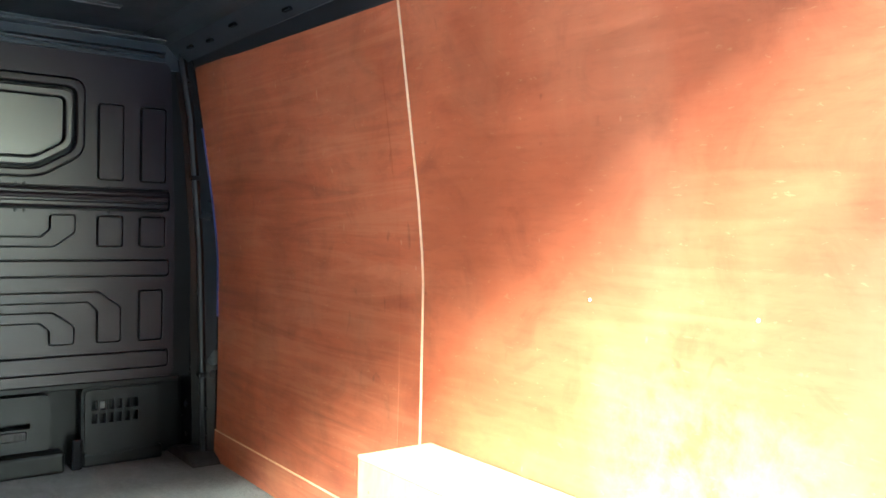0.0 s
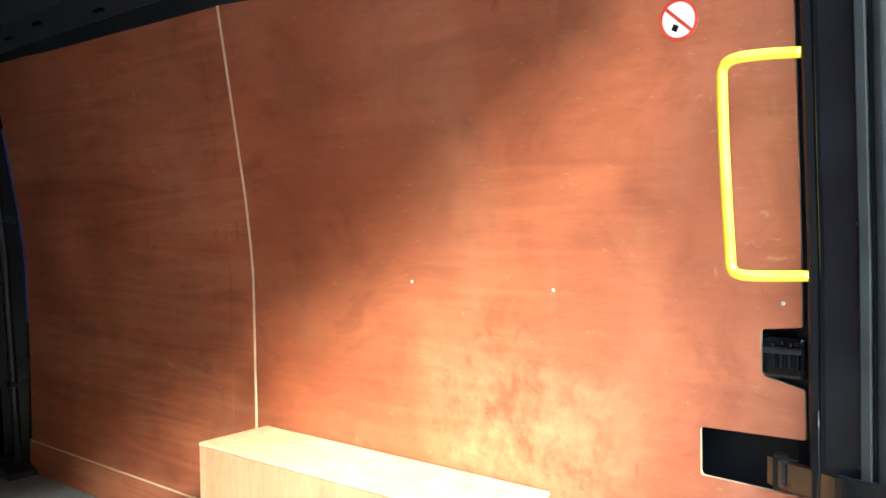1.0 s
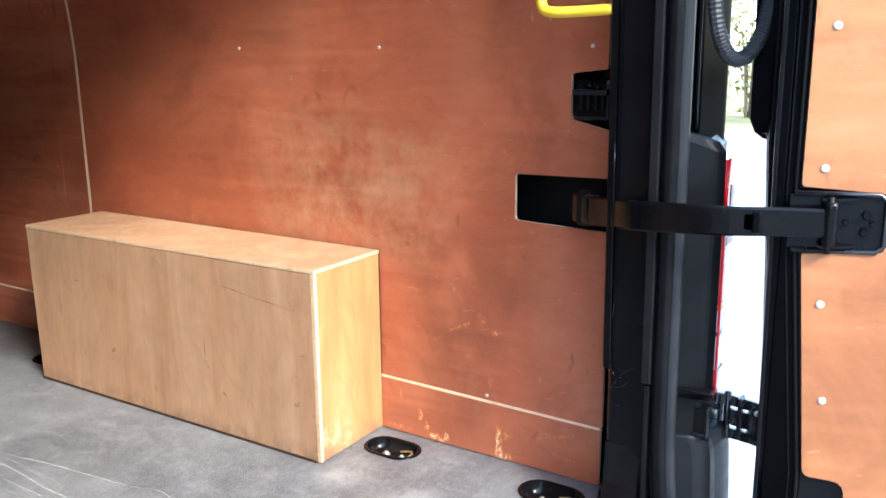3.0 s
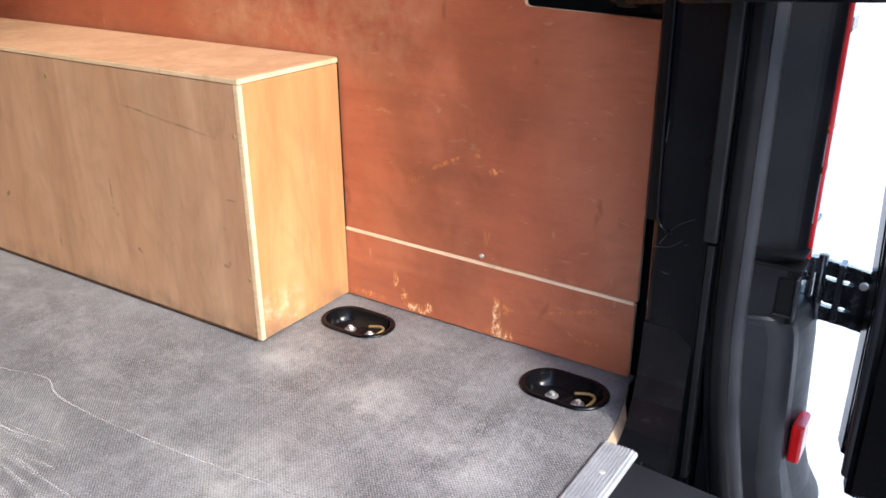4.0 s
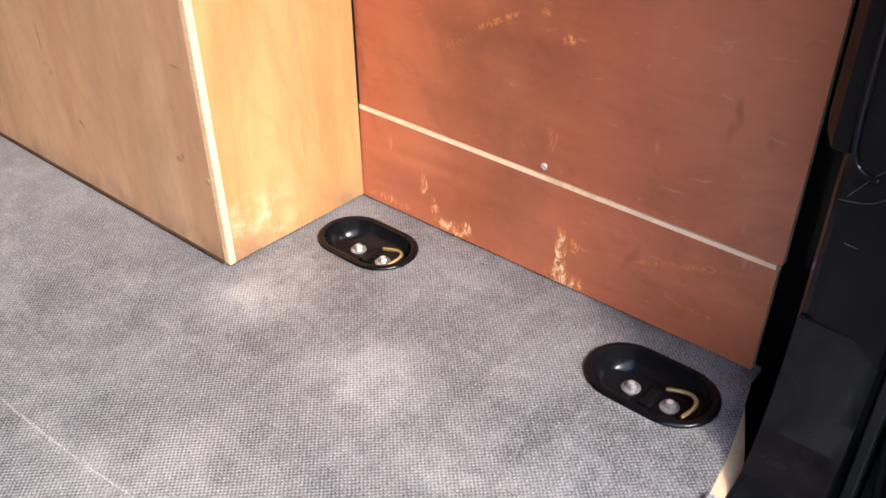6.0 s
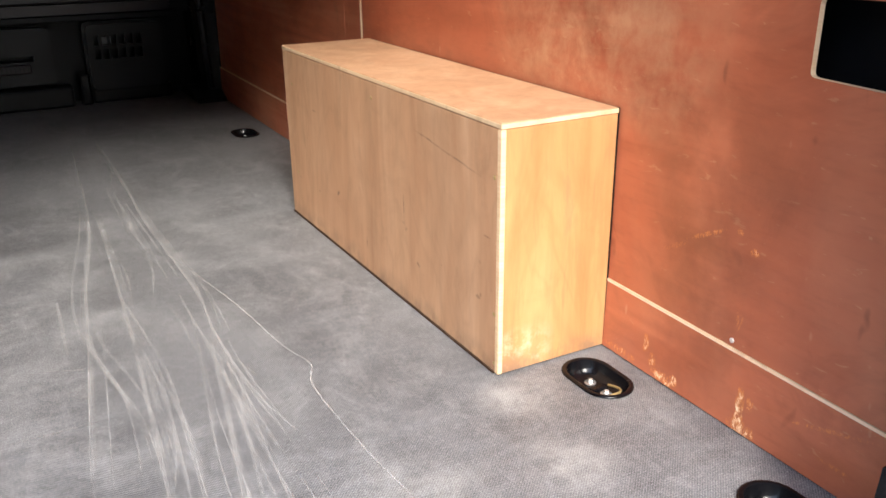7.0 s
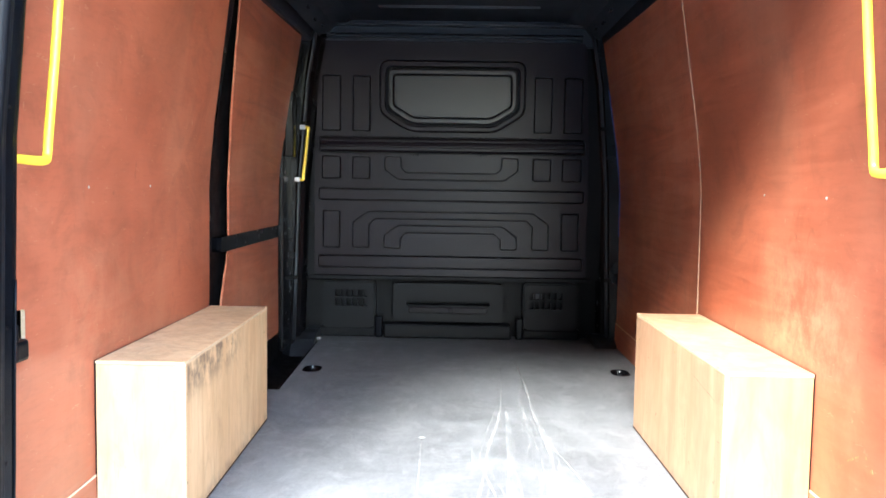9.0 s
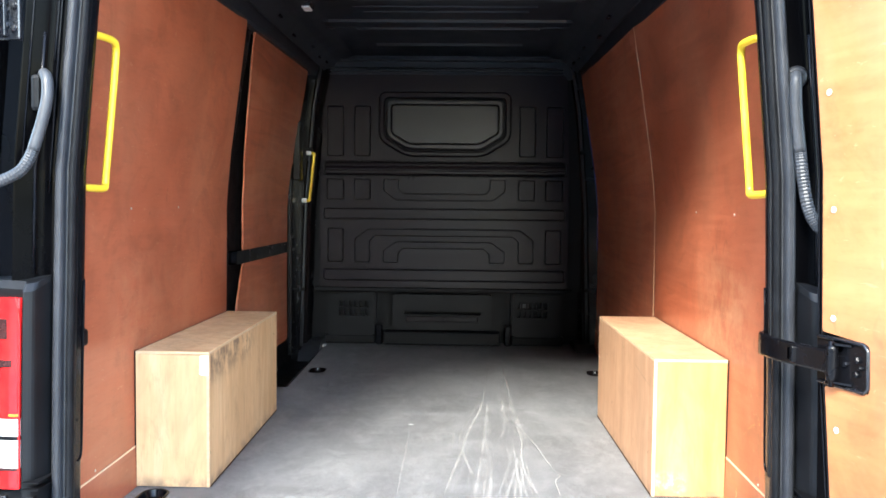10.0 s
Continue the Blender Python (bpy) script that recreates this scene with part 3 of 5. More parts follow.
part("subfloor", plate(sub, lambda u, v, w: (u, v, w), -0.007, -0.022, holes=cup_holes, sides=0), BARE, floor, "bare plywood under the floor sheet")
tagged(part("underbody", block(-0.95, 0.95, -0.07, 3.45, -0.12, -0.06), BULK_DARK), "dark steel underbody below the load floor", "underbody", kind="structure")

# pale drag marks on the floor
LINES = [
    (1.0, 0.7, (0.31, 2.5), (0.316, 1.95), (0.312, 1.63), (0.325, 1.12), (0.306, 0.89)),
    (1.7, 0.5, (0.313, 1.38), (0.374, 1.07), (0.406, 0.82), (0.427, 0.73), (0.405, 0.65), (0.413, 0.42), (0.44, 0.2)),
    (0.9, 0.8, (0.315, 0.97), (0.312, 0.85), (0.322, 0.65), (0.352, 0.51)),
    (0.6, 1.2, (0.303, 0.92), (0.274, 0.71), (0.235, 0.45), (0.22, 0.25)),
    (0.8, 1.0, (0.306, 0.89), (0.302, 0.64), (0.31, 0.36)),
    (0.6, 1.2, (0.301, 0.86), (0.272, 0.58), (0.262, 0.3)),
    (0.7, 1.3, (0.232, 2.5), (0.184, 1.66), (0.117, 1.16), (0.11, 0.93), (0.146, 0.66), (0.13, 0.35)),
    (0.7, 1.4, (0.207, 1.61), (0.184, 1.1), (0.172, 0.89), (0.139, 0.42)),
    (0.8, 1.1, (0.184, 1.18), (0.206, 0.82), (0.18, 0.4)),
    (0.4, 1.4, (0.111, 1.03), (0.05, 0.5)),
    (0.5, 1.0, (0.278, 1.88), (0.275, 1.31)),
    (0.5, 0.9, (0.292, 1.85), (0.311, 1.21)),
    (0.4, 0.8, (-0.04, 0.72), (0.104, 0.72)),
]
rng = random.Random(5)
# each mark: path, half width of the scratch, half width of the soft scuff beside it
runs = [(line, 0.00095 * core, 0.0034 * soft) for core, soft, *line in LINES]
for core, soft, *line in LINES[:1] + LINES[2:11]:
    for k in range(3):
        dx, dy = rng.uniform(-0.026, 0.026), rng.uniform(-0.12, 0.12)
        runs.append(([(x + dx * (1.25 - 0.4 * y), y + dy) for x, y in line], rng.uniform(0.0002, 0.0005), rng.uniform(0.001, 0.0034)))
for k in range(16):
    y = rng.uniform(0.7, 2.3)
    x = 0.25 + rng.uniform(-0.17, 0.1) * (1.5 - 0.4 * y)
    n = rng.uniform(0.12, 0.4)
    runs.append(([(x, y), (x + rng.uniform(-0.01, 0.01), y - 0.5 * n), (x + rng.uniform(-0.03, 0.02), y - n)], rng.uniform(0.0002, 0.0004), rng.uniform(0.0015, 0.004)))
runs += [([(-0.105, 1.33), (-0.096, 0.77), (-0.09, 0.5)], 0.0002, 0.003), ([(0.07, 1.22), (0.065, 0.97)], 0.0002, 0.004)]
for k in range(26):
    x, y, a, n = rng.uniform(-0.6, 0.6), rng.uniform(0.2, 2.4), rng.uniform(-0.6, 0.6), rng.uniform(0.05, 0.25)
    runs.append(([(x, y), (x + n * 0.5 * math.cos(a), y + n * 0.5 * math.sin(a) + 0.01), (x + n * math.cos(a), y + n * math.sin(a))], rng.uniform(0.0003, 0.0006), 0.0))


def strips(which, base):
    bm = bmesh.new()
    for k, run in enumerate(runs):
        pts = curve_through([(x, y, base + 0.000004 * k) for x, y in run[0]], 6)
        prev = None
        for i, p in enumerate(pts):
            t = (pts[min(i + 1, len(pts) - 1)] - pts[max(i - 1, 0)]).normalized()
            w = run[which] * (0.45 + 0.6 * math.sin(math.pi * (0.06 + 0.88 * i / (len(pts) - 1))) + 0.4 * noise.noise((i * 0.7, k, 0)))
            s = Vector((-t.y, t.x, 0)) * max(w, 0.00005)
            pair = (bm.verts.new(p + s), bm.verts.new(p - s))
            if prev and run[which]:
                bm.faces.new((prev[0], prev[1], pair[1], pair[0]))
            prev = pair
    return bm


tagged(part("scuff_bands", strips(2, 0.0006), SCUFF, floor), "faint broad scuffs beside the drag scratches", kind="stuff")
bm = strips(1, 0.0016)
tagged(part("drag_marks", bm, SCRATCH, floor), "pale drag scratches worn into the floor", kind="stuff")
bm = bmesh.new()
for k in range(7):
    a = 2 * math.pi * k / 7
    bm.verts.new((-0.104 + 0.012 * math.cos(a) * (1 + 0.4 * math.sin(3 * k)), 1.33 + 0.006 * math.sin(a), 0.0008))
bm.faces.new(bm.verts[:])
part("paint_fleck", bm, WHITE, floor)

# ---- walls of lining board ----
def lining(name, outline, side, parent, mat=PLY, thick=0.009, off=0.0, holes=(), label="", rim=1):
    return part(name, plate(outline, lambda u, v, w: (side * (wall_x(v, u) + w), u, v), off, off + thick, holes=holes, cuts=BENDS, sides=rim), (mat, EDGE), parent, label)


def top_z(y):
    return 1.617 + 0.0165 * y


def wall(side, name, label):
    w = thing(name, label, "wall", kind="structure")
    s_lo, s_hi = (0.518, 0.617)
    rear = [(0.0, 0.1253), (0.6, 0.1322), (1.572, 0.1322), (1.555, top_z(1.555)), (0.012, top_z(0)), (0.012, 1.0), (0.012, 0.818), (0.083, 0.811), (0.083, 0.727), (0.008, 0.708), (0.006, s_hi + 0.003), (0.198, s_hi), (0.198, s_lo + 0.006), (0.002, s_lo)]
    rear = rounded(rear, [0, 0, 0, 0, 0.01, 0, 0.004, 0.006, 0.012, 0.004, 0.004, 0.008, 0.008, 0.004], 3)
    if side < 0:
        rear = rounded([(0.0, 0.1253), (0.6, 0.1322), (1.52, 0.1322), (1.525, 0.9), (1.45, top_z(1.5)), (0.012, top_z(0)), (0.012, 1.0), (0.006, s_hi - 0.008), (0.21, s_hi - 0.012), (0.21, s_lo + 0.008), (0.19, s_lo - 0.012), (0.002, s_lo - 0.016)], [0, 0, 0, 0.3, 0.03, 0.01, 0, 0, 0.008, 0.01, 0.01, 0], 3)
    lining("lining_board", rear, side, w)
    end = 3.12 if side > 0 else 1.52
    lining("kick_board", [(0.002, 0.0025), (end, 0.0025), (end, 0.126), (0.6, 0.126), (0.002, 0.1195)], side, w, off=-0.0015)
    lining("joint_strip", [(0.004, 0.1197), (0.6, 0.1262), (end, 0.1262), (end, 0.1315), (0.6, 0.1312), (0.004, 0.1245)], side, w, JOINT, 0.006, -0.0016, label="pale bare plywood edge between the boards")
    if side > 0:
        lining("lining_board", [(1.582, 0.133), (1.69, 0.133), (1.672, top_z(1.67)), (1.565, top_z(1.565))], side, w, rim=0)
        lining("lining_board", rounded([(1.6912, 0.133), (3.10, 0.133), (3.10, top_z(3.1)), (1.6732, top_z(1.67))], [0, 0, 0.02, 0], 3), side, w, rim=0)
        lining("joint_strip", [(1.571, 0.133), (1.5815, 0.133), (1.5645, top_z(1.56)), (1.554, top_z(1.55))], side, w, JOINT, 0.006, -0.0006, label="pale bare plywood edge between the boards")
    # the dark steel side behind the boards
    back = [(-0.01, -0.02), (1.53 if side < 0 else 3.3, -0.02), (1.53 if side < 0 else 3.3, 1.82), (-0.01, 1.82)]
    part("side_panel", plate(back, lambda u, v, q: (side * (wall_x(v, u) + q), u, v), 0.075, 0.085, cuts=BENDS, sides=0), BULK_DARK, w, "dark painted steel behind the boards")
    return w


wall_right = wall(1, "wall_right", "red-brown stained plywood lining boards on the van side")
wall_left = wall(-1, "wall_left", "red-brown stained plywood lining boards behind the sliding door")


def screws(places, side, parent, radius=0.0045, mat=STEEL):
    for y, z in places:
        x = wall_x(z, y) - 0.0005
        part("screw", knob((side * x, y, z), (-side, 0, 0.0), radius, 0.0018, 10), mat, parent, smooth=True)


screws([(0.932, 0.867), (0.522, 0.863), (0.043, 0.859), (0.259, 0.138)], 1, wall_right, 0.004)
screws([(0.05, 0.86), (0.52, 0.862), (0.93, 0.866), (0.26, 0.141)], -1, wall_left, 0.004)

# roof rails above the boards
def rail(side):
    prof = [(0.800, 1.600), (0.792, 1.612), (0.78, 1.665), (0.765, 1.69), (0.70, 1.76), (0.66, 1.772), (0.60, 1.80), (0.60, 1.86), (0.92, 1.86), (0.93, 1.60)]
    ring = lambda y: [(side * x, y, z + (0.0165 * y if z < 1.68 else 0)) for x, z in prof]
    r = tagged(part("roof_rail", loft([ring(0.0), ring(0.8), ring(1.6), ring(2.4), ring(3.3)]), ROOF), "black painted roof rail above the lining boards", "roof rail", "roof rails", "structure")
    for k, (y, u) in enumerate(((0.35, 0.5), (0.9, 0.6), (1.2, 0.35), (1.75, 0.5), (2.1, 0.3), (2.5, 0.6), (2.75, 0.45), (2.95, 0.55))):
        a, b = Vector((0.765, 0, 1.69)), Vector((0.70, 0, 1.76))
        p = a.lerp(b, u)
        part("clip", block(side * p.x - 0.012, side * p.x + 0.004, y, y + 0.05, p.z - 0.008, p.z + 0.003, 0.002), GLOSS_BLACK, r, "small glossy clip")
    return r


rail(1)
rail(-1)

# ---- ceiling: skin and cross bows in one mesh ----
pieces = [block(-0.95, 0.95, -0.12, 3.6, 1.80, 1.83)]


def bead(y, half, turn, r=0.0045, drop=0.0):
    """A pressed bead across the roof whose ends turn towards the front."""
    line = [(-half, y + turn, 1.8 - drop), (-half + 0.012, y + turn * 0.35, 1.8 - drop), (-half + 0.05, y, 1.8 - drop), (half - 0.05, y, 1.8 - drop), (half - 0.012, y + turn * 0.35, 1.8 - drop), (half, y + turn, 1.8 - drop)]
    return tube(curve_through(line, 5), r, 8)


for y in (0.42, 1.06, 1.7, 2.26):
    # a flat cross bow with rounded lips
    prof = [(y - 0.075, 1.803), (y - 0.068, 1.793), (y - 0.058, 1.7895), (y + 0.058, 1.7895), (y + 0.068, 1.793), (y + 0.075, 1.803)]
    pieces.append(loft([[(x, p, q) for p, q in prof] for x in (-0.62, -0.4, 0.4, 0.62)]))
    pieces.append(bead(y - 0.062, 0.6, -0.04, 0.004, 0.0085))
    pieces.append(bead(y + 0.062, 0.6, 0.04, 0.004, 0.0085))
    for x in (-0.42, -0.3, 0.17, 0.3, 0.38):
        pieces.append(knob((x, y - 0.02, 1.7895), (0, 0, -1), 0.006, 0.003, 8))
for y, half in ((0.74, 0.42), (1.38, 0.42), (1.92, 0.41), (2.02, 0.38), (2.8, 0.40), (2.84, 0.40)):
    pieces.append(bead(y, half, 0.0, 0.0042, -0.001))
pieces.append(bead(2.4, 0.45, 0.05, 0.005))
tagged(part("ceiling", merged(*pieces), ROOF), "black painted van roof with pressed cross bows", "ceiling", kind="structure")
# header over the rear opening
prof = [(-0.15, 1.74), (-0.13, 1.72), (-0.04, 1.74), (0.0, 1.78), (0.06, 1.80), (0.06, 1.88), (-0.2, 1.9), (-0.2, 1.76)]
tagged(part("rear_header", loft([[(x, a, b) for a, b in prof] for x in (-0.9, -0.4, 0.4, 0.9)]), BLACK), "black steel header over the rear doorway", "header", kind="structure")

# ---- bulkhead ----
CX, BY = -0.032, 3.17
bulkhead = thing("bulkhead", "dark grey moulded plastic bulkhead with pressed ribs", "bulkhead", kind="structure")


def mirror_poly(half):
    """A closed outline about the bulkhead's middle from its right half, listed from top to bottom."""
    return [(CX + x, z) for x, z in half] + [(CX - x, z) for x, z in reversed(half)]


def rect(x0, x1, z0, z1, r=0.008):
    return rounded([(x0, z0), (x1, z0), (x1, z1), (x0, z1)], r, 2)


ring_half = [(0.402, 1.573), (0.402, 1.285), (0.24, 1.186)]
ring_base = mirror_poly(ring_half)
ring_at = lambda d: rounded(inset(ring_base, d), 0.05 - 0.35 * d, 4)
ring_poly = ring_at(0.0)
def arch(outer_w, top, bottom, leg, bar, cham):
    o = [(outer_w, bottom), (outer_w, top - cham * 0.75), (outer_w - cham, top)]
    i = [(outer_w - leg, bottom), (outer_w - leg, top - bar - cham * 0.45), (outer_w - leg - cham * 0.45, top - bar)]
    return [(CX + x, z) for x, z in o] + [(CX - x, z) for x, z in o[::-1]] + [(CX - x, z) for x, z in i] + [(CX + x, z) for x, z in i[::-1]]


ribs = []
for s in (-1, 1):
    for a, b in ((0.628, 0.723), (0.462, 0.552)):
        ribs.append(rect(*sorted((CX + s * a, CX + s * b)), 1.188, 1.486))
        ribs.append(rect(*sorted((CX + s * (a - 0.002), CX + s * b)), 0.92, 1.037))
    ribs.append(rect(*sorted((CX + s * 0.628, CX + s * 0.716)), 0.532, 0.733))
ribs.append(rect(CX - 0.742, CX + 0.742, 0.80, 0.859, 0.012))
ribs.append(rect(CX - 0.742, CX + 0.742, 0.418, 0.481, 0.012))
ribs.append(rounded(arch(0.548, 0.732, 0.533, 0.085, 0.034, 0.085), 0.008, 2))
ribs.append(rounded(arch(0.37, 0.655, 0.533, 0.085, 0.034, 0.078), 0.008, 2))
u_shape = [(x, 1.573 - z) for x, z in arch(0.37, 0.655, 0.535, 0.085, 0.032, 0.075)]
ribs.append(rounded(u_shape, 0.008, 2))
shelf = rect(CX - 0.742, CX + 0.742, 1.068, 1.148, 0.02)

face = lambda u, v, w: (u, BY + w, v)
GROOVE = 0.0065
panel_out = rounded([(CX - 0.77, 0.372), (CX + 0.77, 0.372), (CX + 0.77, 1.0), (CX + 0.745, 1.69), (CX - 0.745, 1.69), (CX - 0.77, 1.0)], [0.03, 0.03, 0, 0.05, 0.05, 0], 4)
front = lambda co: co.y < BY + 0.006
part("panel", chamfer(plate(panel_out, face, 0.0, 0.03, holes=[inset(p, -GROOVE) for p in (*ribs, shelf)] + [ring_at(-GROOVE)], sides=0), 0.004, front), BULK, bulkhead)
part("backing", block(CX - 0.85, CX + 0.85, BY + 0.031, BY + 0.045, 0.36, 1.8), BULK_DARK, bulkhead)
for p in ribs:
    part("rib", chamfer(plate(p, lambda u, v, w: (u, BY + w, v), -0.009, 0.032, sides=0), 0.0065, front), BULK, bulkhead)
# the window blank: two raised frames and a flat centre
def band(outer, inner, near, back):
    return chamfer(plate(outer, face, near, back, holes=[inner], sides=0), 0.006, front)


part("window_surround", band(ring_poly, ring_at(0.028), -0.02, 0.032), BULK, bulkhead)
part("window_surround", band(ring_at(0.044), ring_at(0.072), -0.026, 0.032), BLANK, bulkhead)
part("window_blank", chamfer(plate(ring_at(0.080), face, -0.014, 0.032, sides=0), 0.005, front), BLANK, bulkhead, "flat brownish plastic blank in place of a window")
# the load rail across the middle
prof = [(-0.002, 1.072), (-0.012, 1.08), (-0.012, 1.092), (0.002, 1.098), (0.002, 1.104), (-0.016, 1.108), (-0.02, 1.116), (-0.016, 1.124), (0.0, 1.128), (0.0, 1.134), (-0.006, 1.138), (-0.002, 1.146), (0.016, 1.146), (0.016, 1.072)]
part("cross_rail", loft([[(x, BY + a, b) for a, b in prof] for x in (CX - 0.735, CX - 0.3, CX + 0.3, CX + 0.735)]), BULK, bulkhead, "ribbed rail across the bulkhead")
for x in (-0.22, -0.19, 0.16, 0.19, -0.51, 0.5):
    for z in (1.156, 1.056):
        part("clip", block(CX + x - 0.005, CX + x + 0.005, BY - 0.003, BY + 0.01, z - 0.008, z + 0.008, 0.002), BULK_DARK, bulkhead)
# stepped top edge under the roof
for z, d, h in ((1.684, 0.01, 0.006), (1.706, 0.004, 0.007), (1.722, -0.006, 0.006), (1.765, -0.03, 0.008)):
    part("top_ledge", block(CX - 0.72, CX + 0.72, BY - 0.02 + d, BY + 0.05, z, z + h, 0.005), ROOF, bulkhead)
part("top_flange", block(CX - 0.86, CX + 0.86, BY + 0.02, BY + 0.06, 1.66, 1.82), ROOF, bulkhead)
# under the panel: the recessed foot with vents and a slot
FY = 3.29
part("foot_panel", block(CX - 0.86, CX + 0.86, FY + 0.07, FY + 0.09, -0.05, 0.45), BULK_DARK, bulkhead)
part("foot_ledge", block(CX - 0.8, CX + 0.8, BY + 0.01, FY + 0.08, 0.345, 0.368, 0.004), BULK_DARK, bulkhead)
foot = lambda u, v, w: (u, FY - 0.03 + w, v)
for s in (-1, 1):
    x0, x1 = sorted((CX + s * 0.44, CX + s * 0.735))
    holes = [rect(CX + s * 0.565 + (i - 3) * 0.033, CX + s * 0.565 + (i - 3) * 0.033 + 0.023, z, z + 0.04, 0.003) for i in range(6) for z in (0.18, 0.235)]
    vent = part("vent_panel", plate(rect(x0, x1, 0.055, 0.32, 0.02), foot, 0.0, 0.03, holes=holes, sides=0), FOOT, bulkhead, "slotted plastic vent panel")
    part("vent_frame", plate(rect(x0 - 0.012, x1 + 0.012, 0.04, 0.332, 0.025), foot, 0.012, 0.06, holes=[rect(x0 + 0.02, x1 - 0.02, 0.09, 0.29, 0.01)], sides=0), BULK_DARK, vent)
# added pale strip imitates light showing through a few slots
part("vent_light_strip", block(0.455, 0.505, FY - 0.012, FY - 0.006, 0.238, 0.266), STRIP, bulkhead, "pale strip standing in for light behind the vent slots")
box = part("slot_panel", plate(rect(CX - 0.325, CX + 0.305, 0.10, 0.32, 0.02), foot, -0.01, 0.05, holes=[rect(CX - 0.25, CX + 0.235, 0.192, 0.215, 0.006)], sides=0), FOOT, bulkhead, "plastic foot panel with a long slot")
part("slot_lip", block(CX - 0.235, CX + 0.22, FY - 0.055, FY - 0.035, 0.148, 0.185, 0.006), BULK, box)
for i in range(28):
    x = CX - 0.215 + i * 0.0155
    if abs(x - CX - 0.01) > 0.02:
        part("grille_bar", block(x, x + 0.007, FY - 0.058, FY - 0.05, 0.155, 0.178), BULK_DARK, box)
part("catch", block(CX - 0.004, CX + 0.022, FY - 0.062, FY - 0.05, 0.15, 0.184, 0.003), GLOSS_BLACK, box)
part("catch_face", block(CX + 0.003, CX + 0.015, FY - 0.064, FY - 0.06, 0.156, 0.178, 0.002), BULK, box)
part("kick_rail", block(CX - 0.38, CX + 0.36, FY - 0.06, FY + 0.03, 0.0, 0.085, 0.012), BULK_DARK, bulkhead)
for s in (-1, 1):
    part("kick_rail", block(CX + s * 0.43, CX + s * 0.76, FY - 0.03, FY + 0.05, 0.0, 0.06, 0.012), BULK_DARK, bulkhead)
    part("foot_bracket", block(CX + s * 0.385, CX + s * 0.43, FY - 0.05, FY + 0.05, 0.0, 0.13, 0.01), GLOSS_BLACK, bulkhead)
part("front_wall", block(-0.98, 0.98, 3.44, 3.47, -0.3, 1.86), BULK_DARK, bulkhead)

# front posts beside the bulkhead
def front_post(side, y, label):
    p = thing("front_post", label, "post", "posts beside the bulkhead", "structure")
    xs = lambda z: table(z, ((0, 0.875), (0.9, 0.845), (1.45, 0.80), (1.78, 0.745))) + (0.03 if side < 0 else 0)
    ring = lambda z: [(side * (xs(z) + a), y + b, z) for a, b in ((0.0, 0.0), (-0.014, 0.014), (-0.016, 0.05), (-0.006, 0.072), (-0.035, 0.09), (-0.05, 0.18), (0.12, 0.18), (0.12, -0.01))]
    part("post_body", loft([ring(z) for z in (0.0, 0.4, 0.9, 1.2, 1.45, 1.65, 1.79)]), BLACK, p)
    part("edge_seal", tube([(side * (xs(z) - 0.012), y + 0.02, z) for z in (0.02, 0.3, 0.6, 0.9, 1.2, 1.45, 1.65, 1.76)], 0.013, 8), RUBBER, p, "grey rubber edge seal", True)
    for z in (0.36, 1.2):
        part("collar", block(side * (xs(z) - 0.03), side * (xs(z) + 0.01), y + 0.0, y + 0.04, z, z + 0.02, 0.003), BLACK, p)
    return p


post_right = front_post(1, 3.115, "black painted post with a grey rubber edge seal")
part("tape_strip", plate([(3.1025, 0.62), (3.1105, 0.62), (3.1105, 1.42), (3.1025, 1.42)], lambda u, v, w: (wall_x(v, u) + w, u, v), -0.004, 0.006, cuts=BENDS, sides=0), BLUE, post_right, "strip of blue tape")
post_left = front_post(-1, 3.0, "black painted door post with a grey rubber edge seal")

# ---- side door with its boards, and the step well ----
side_door = thing("side_door", "closed sliding side door lined with stained plywood", "sliding door", kind="structure")
SD = 0.022
part("door_skin", plate([(1.50, -0.25), (3.2, -0.25), (3.2, 1.82), (1.50, 1.82)], lambda u, v, w: (-(wall_x(v, u) + w), u, v), 0.055, 0.07, cuts=BENDS, sides=0), BULK_DARK, side_door, "dark painted inner door skin")
up = rounded([(1.87, 0.66), (2.80, 0.66), (2.84, 1.69), (1.65, 1.69), (1.72, 1.40), (1.77, 1.22), (1.86, 0.95)], [0.02, 0.02, 0.08, 0.06, 0.1, 0.1, 0.1], 4)
lining("upper_board", up, -1, side_door, off=SD, rim=0)
low = rounded([(1.70, 0.10), (2.80, 0.10), (2.80, 0.612), (1.87, 0.612), (1.76, 0.40)], [0.02, 0.03, 0.02, 0.03, 0.05], 4)
lining("lower_board", low, -1, side_door, off=SD, rim=0)
part("belt", plate(rounded([(1.72, 0.606), (2.83, 0.606), (2.83, 0.666), (1.72, 0.666)], 0.01, 2), lambda u, v, w: (-(wall_x(v, u) + w), u, v), SD - 0.010, 0.05, cuts=BENDS, sides=0), BLACK, side_door, "black belt rail between the boards")
part("rear_rail", plate(rounded([(1.525, 0.05), (1.60, 0.05), (1.61, 0.4), (1.66, 0.62), (1.64, 1.0), (1.64, 1.7), (1.525, 1.7)], 0.02, 2), lambda u, v, w: (-(wall_x(v, u) + w), u, v), 0.035, 0.055, cuts=BENDS, sides=0), BLACK, side_door, "black door frame rail")
part("rail_edge", tube([(-(wall_x(z) + 0.03), 1.56 + 0.02 * math.sin(z * 2.2), z) for z in (0.1, 0.3, 0.5, 0.7, 0.9, 1.1, 1.3, 1.5, 1.68)], 0.006, 6), GLOSS_BLACK, side_door, smooth=True)
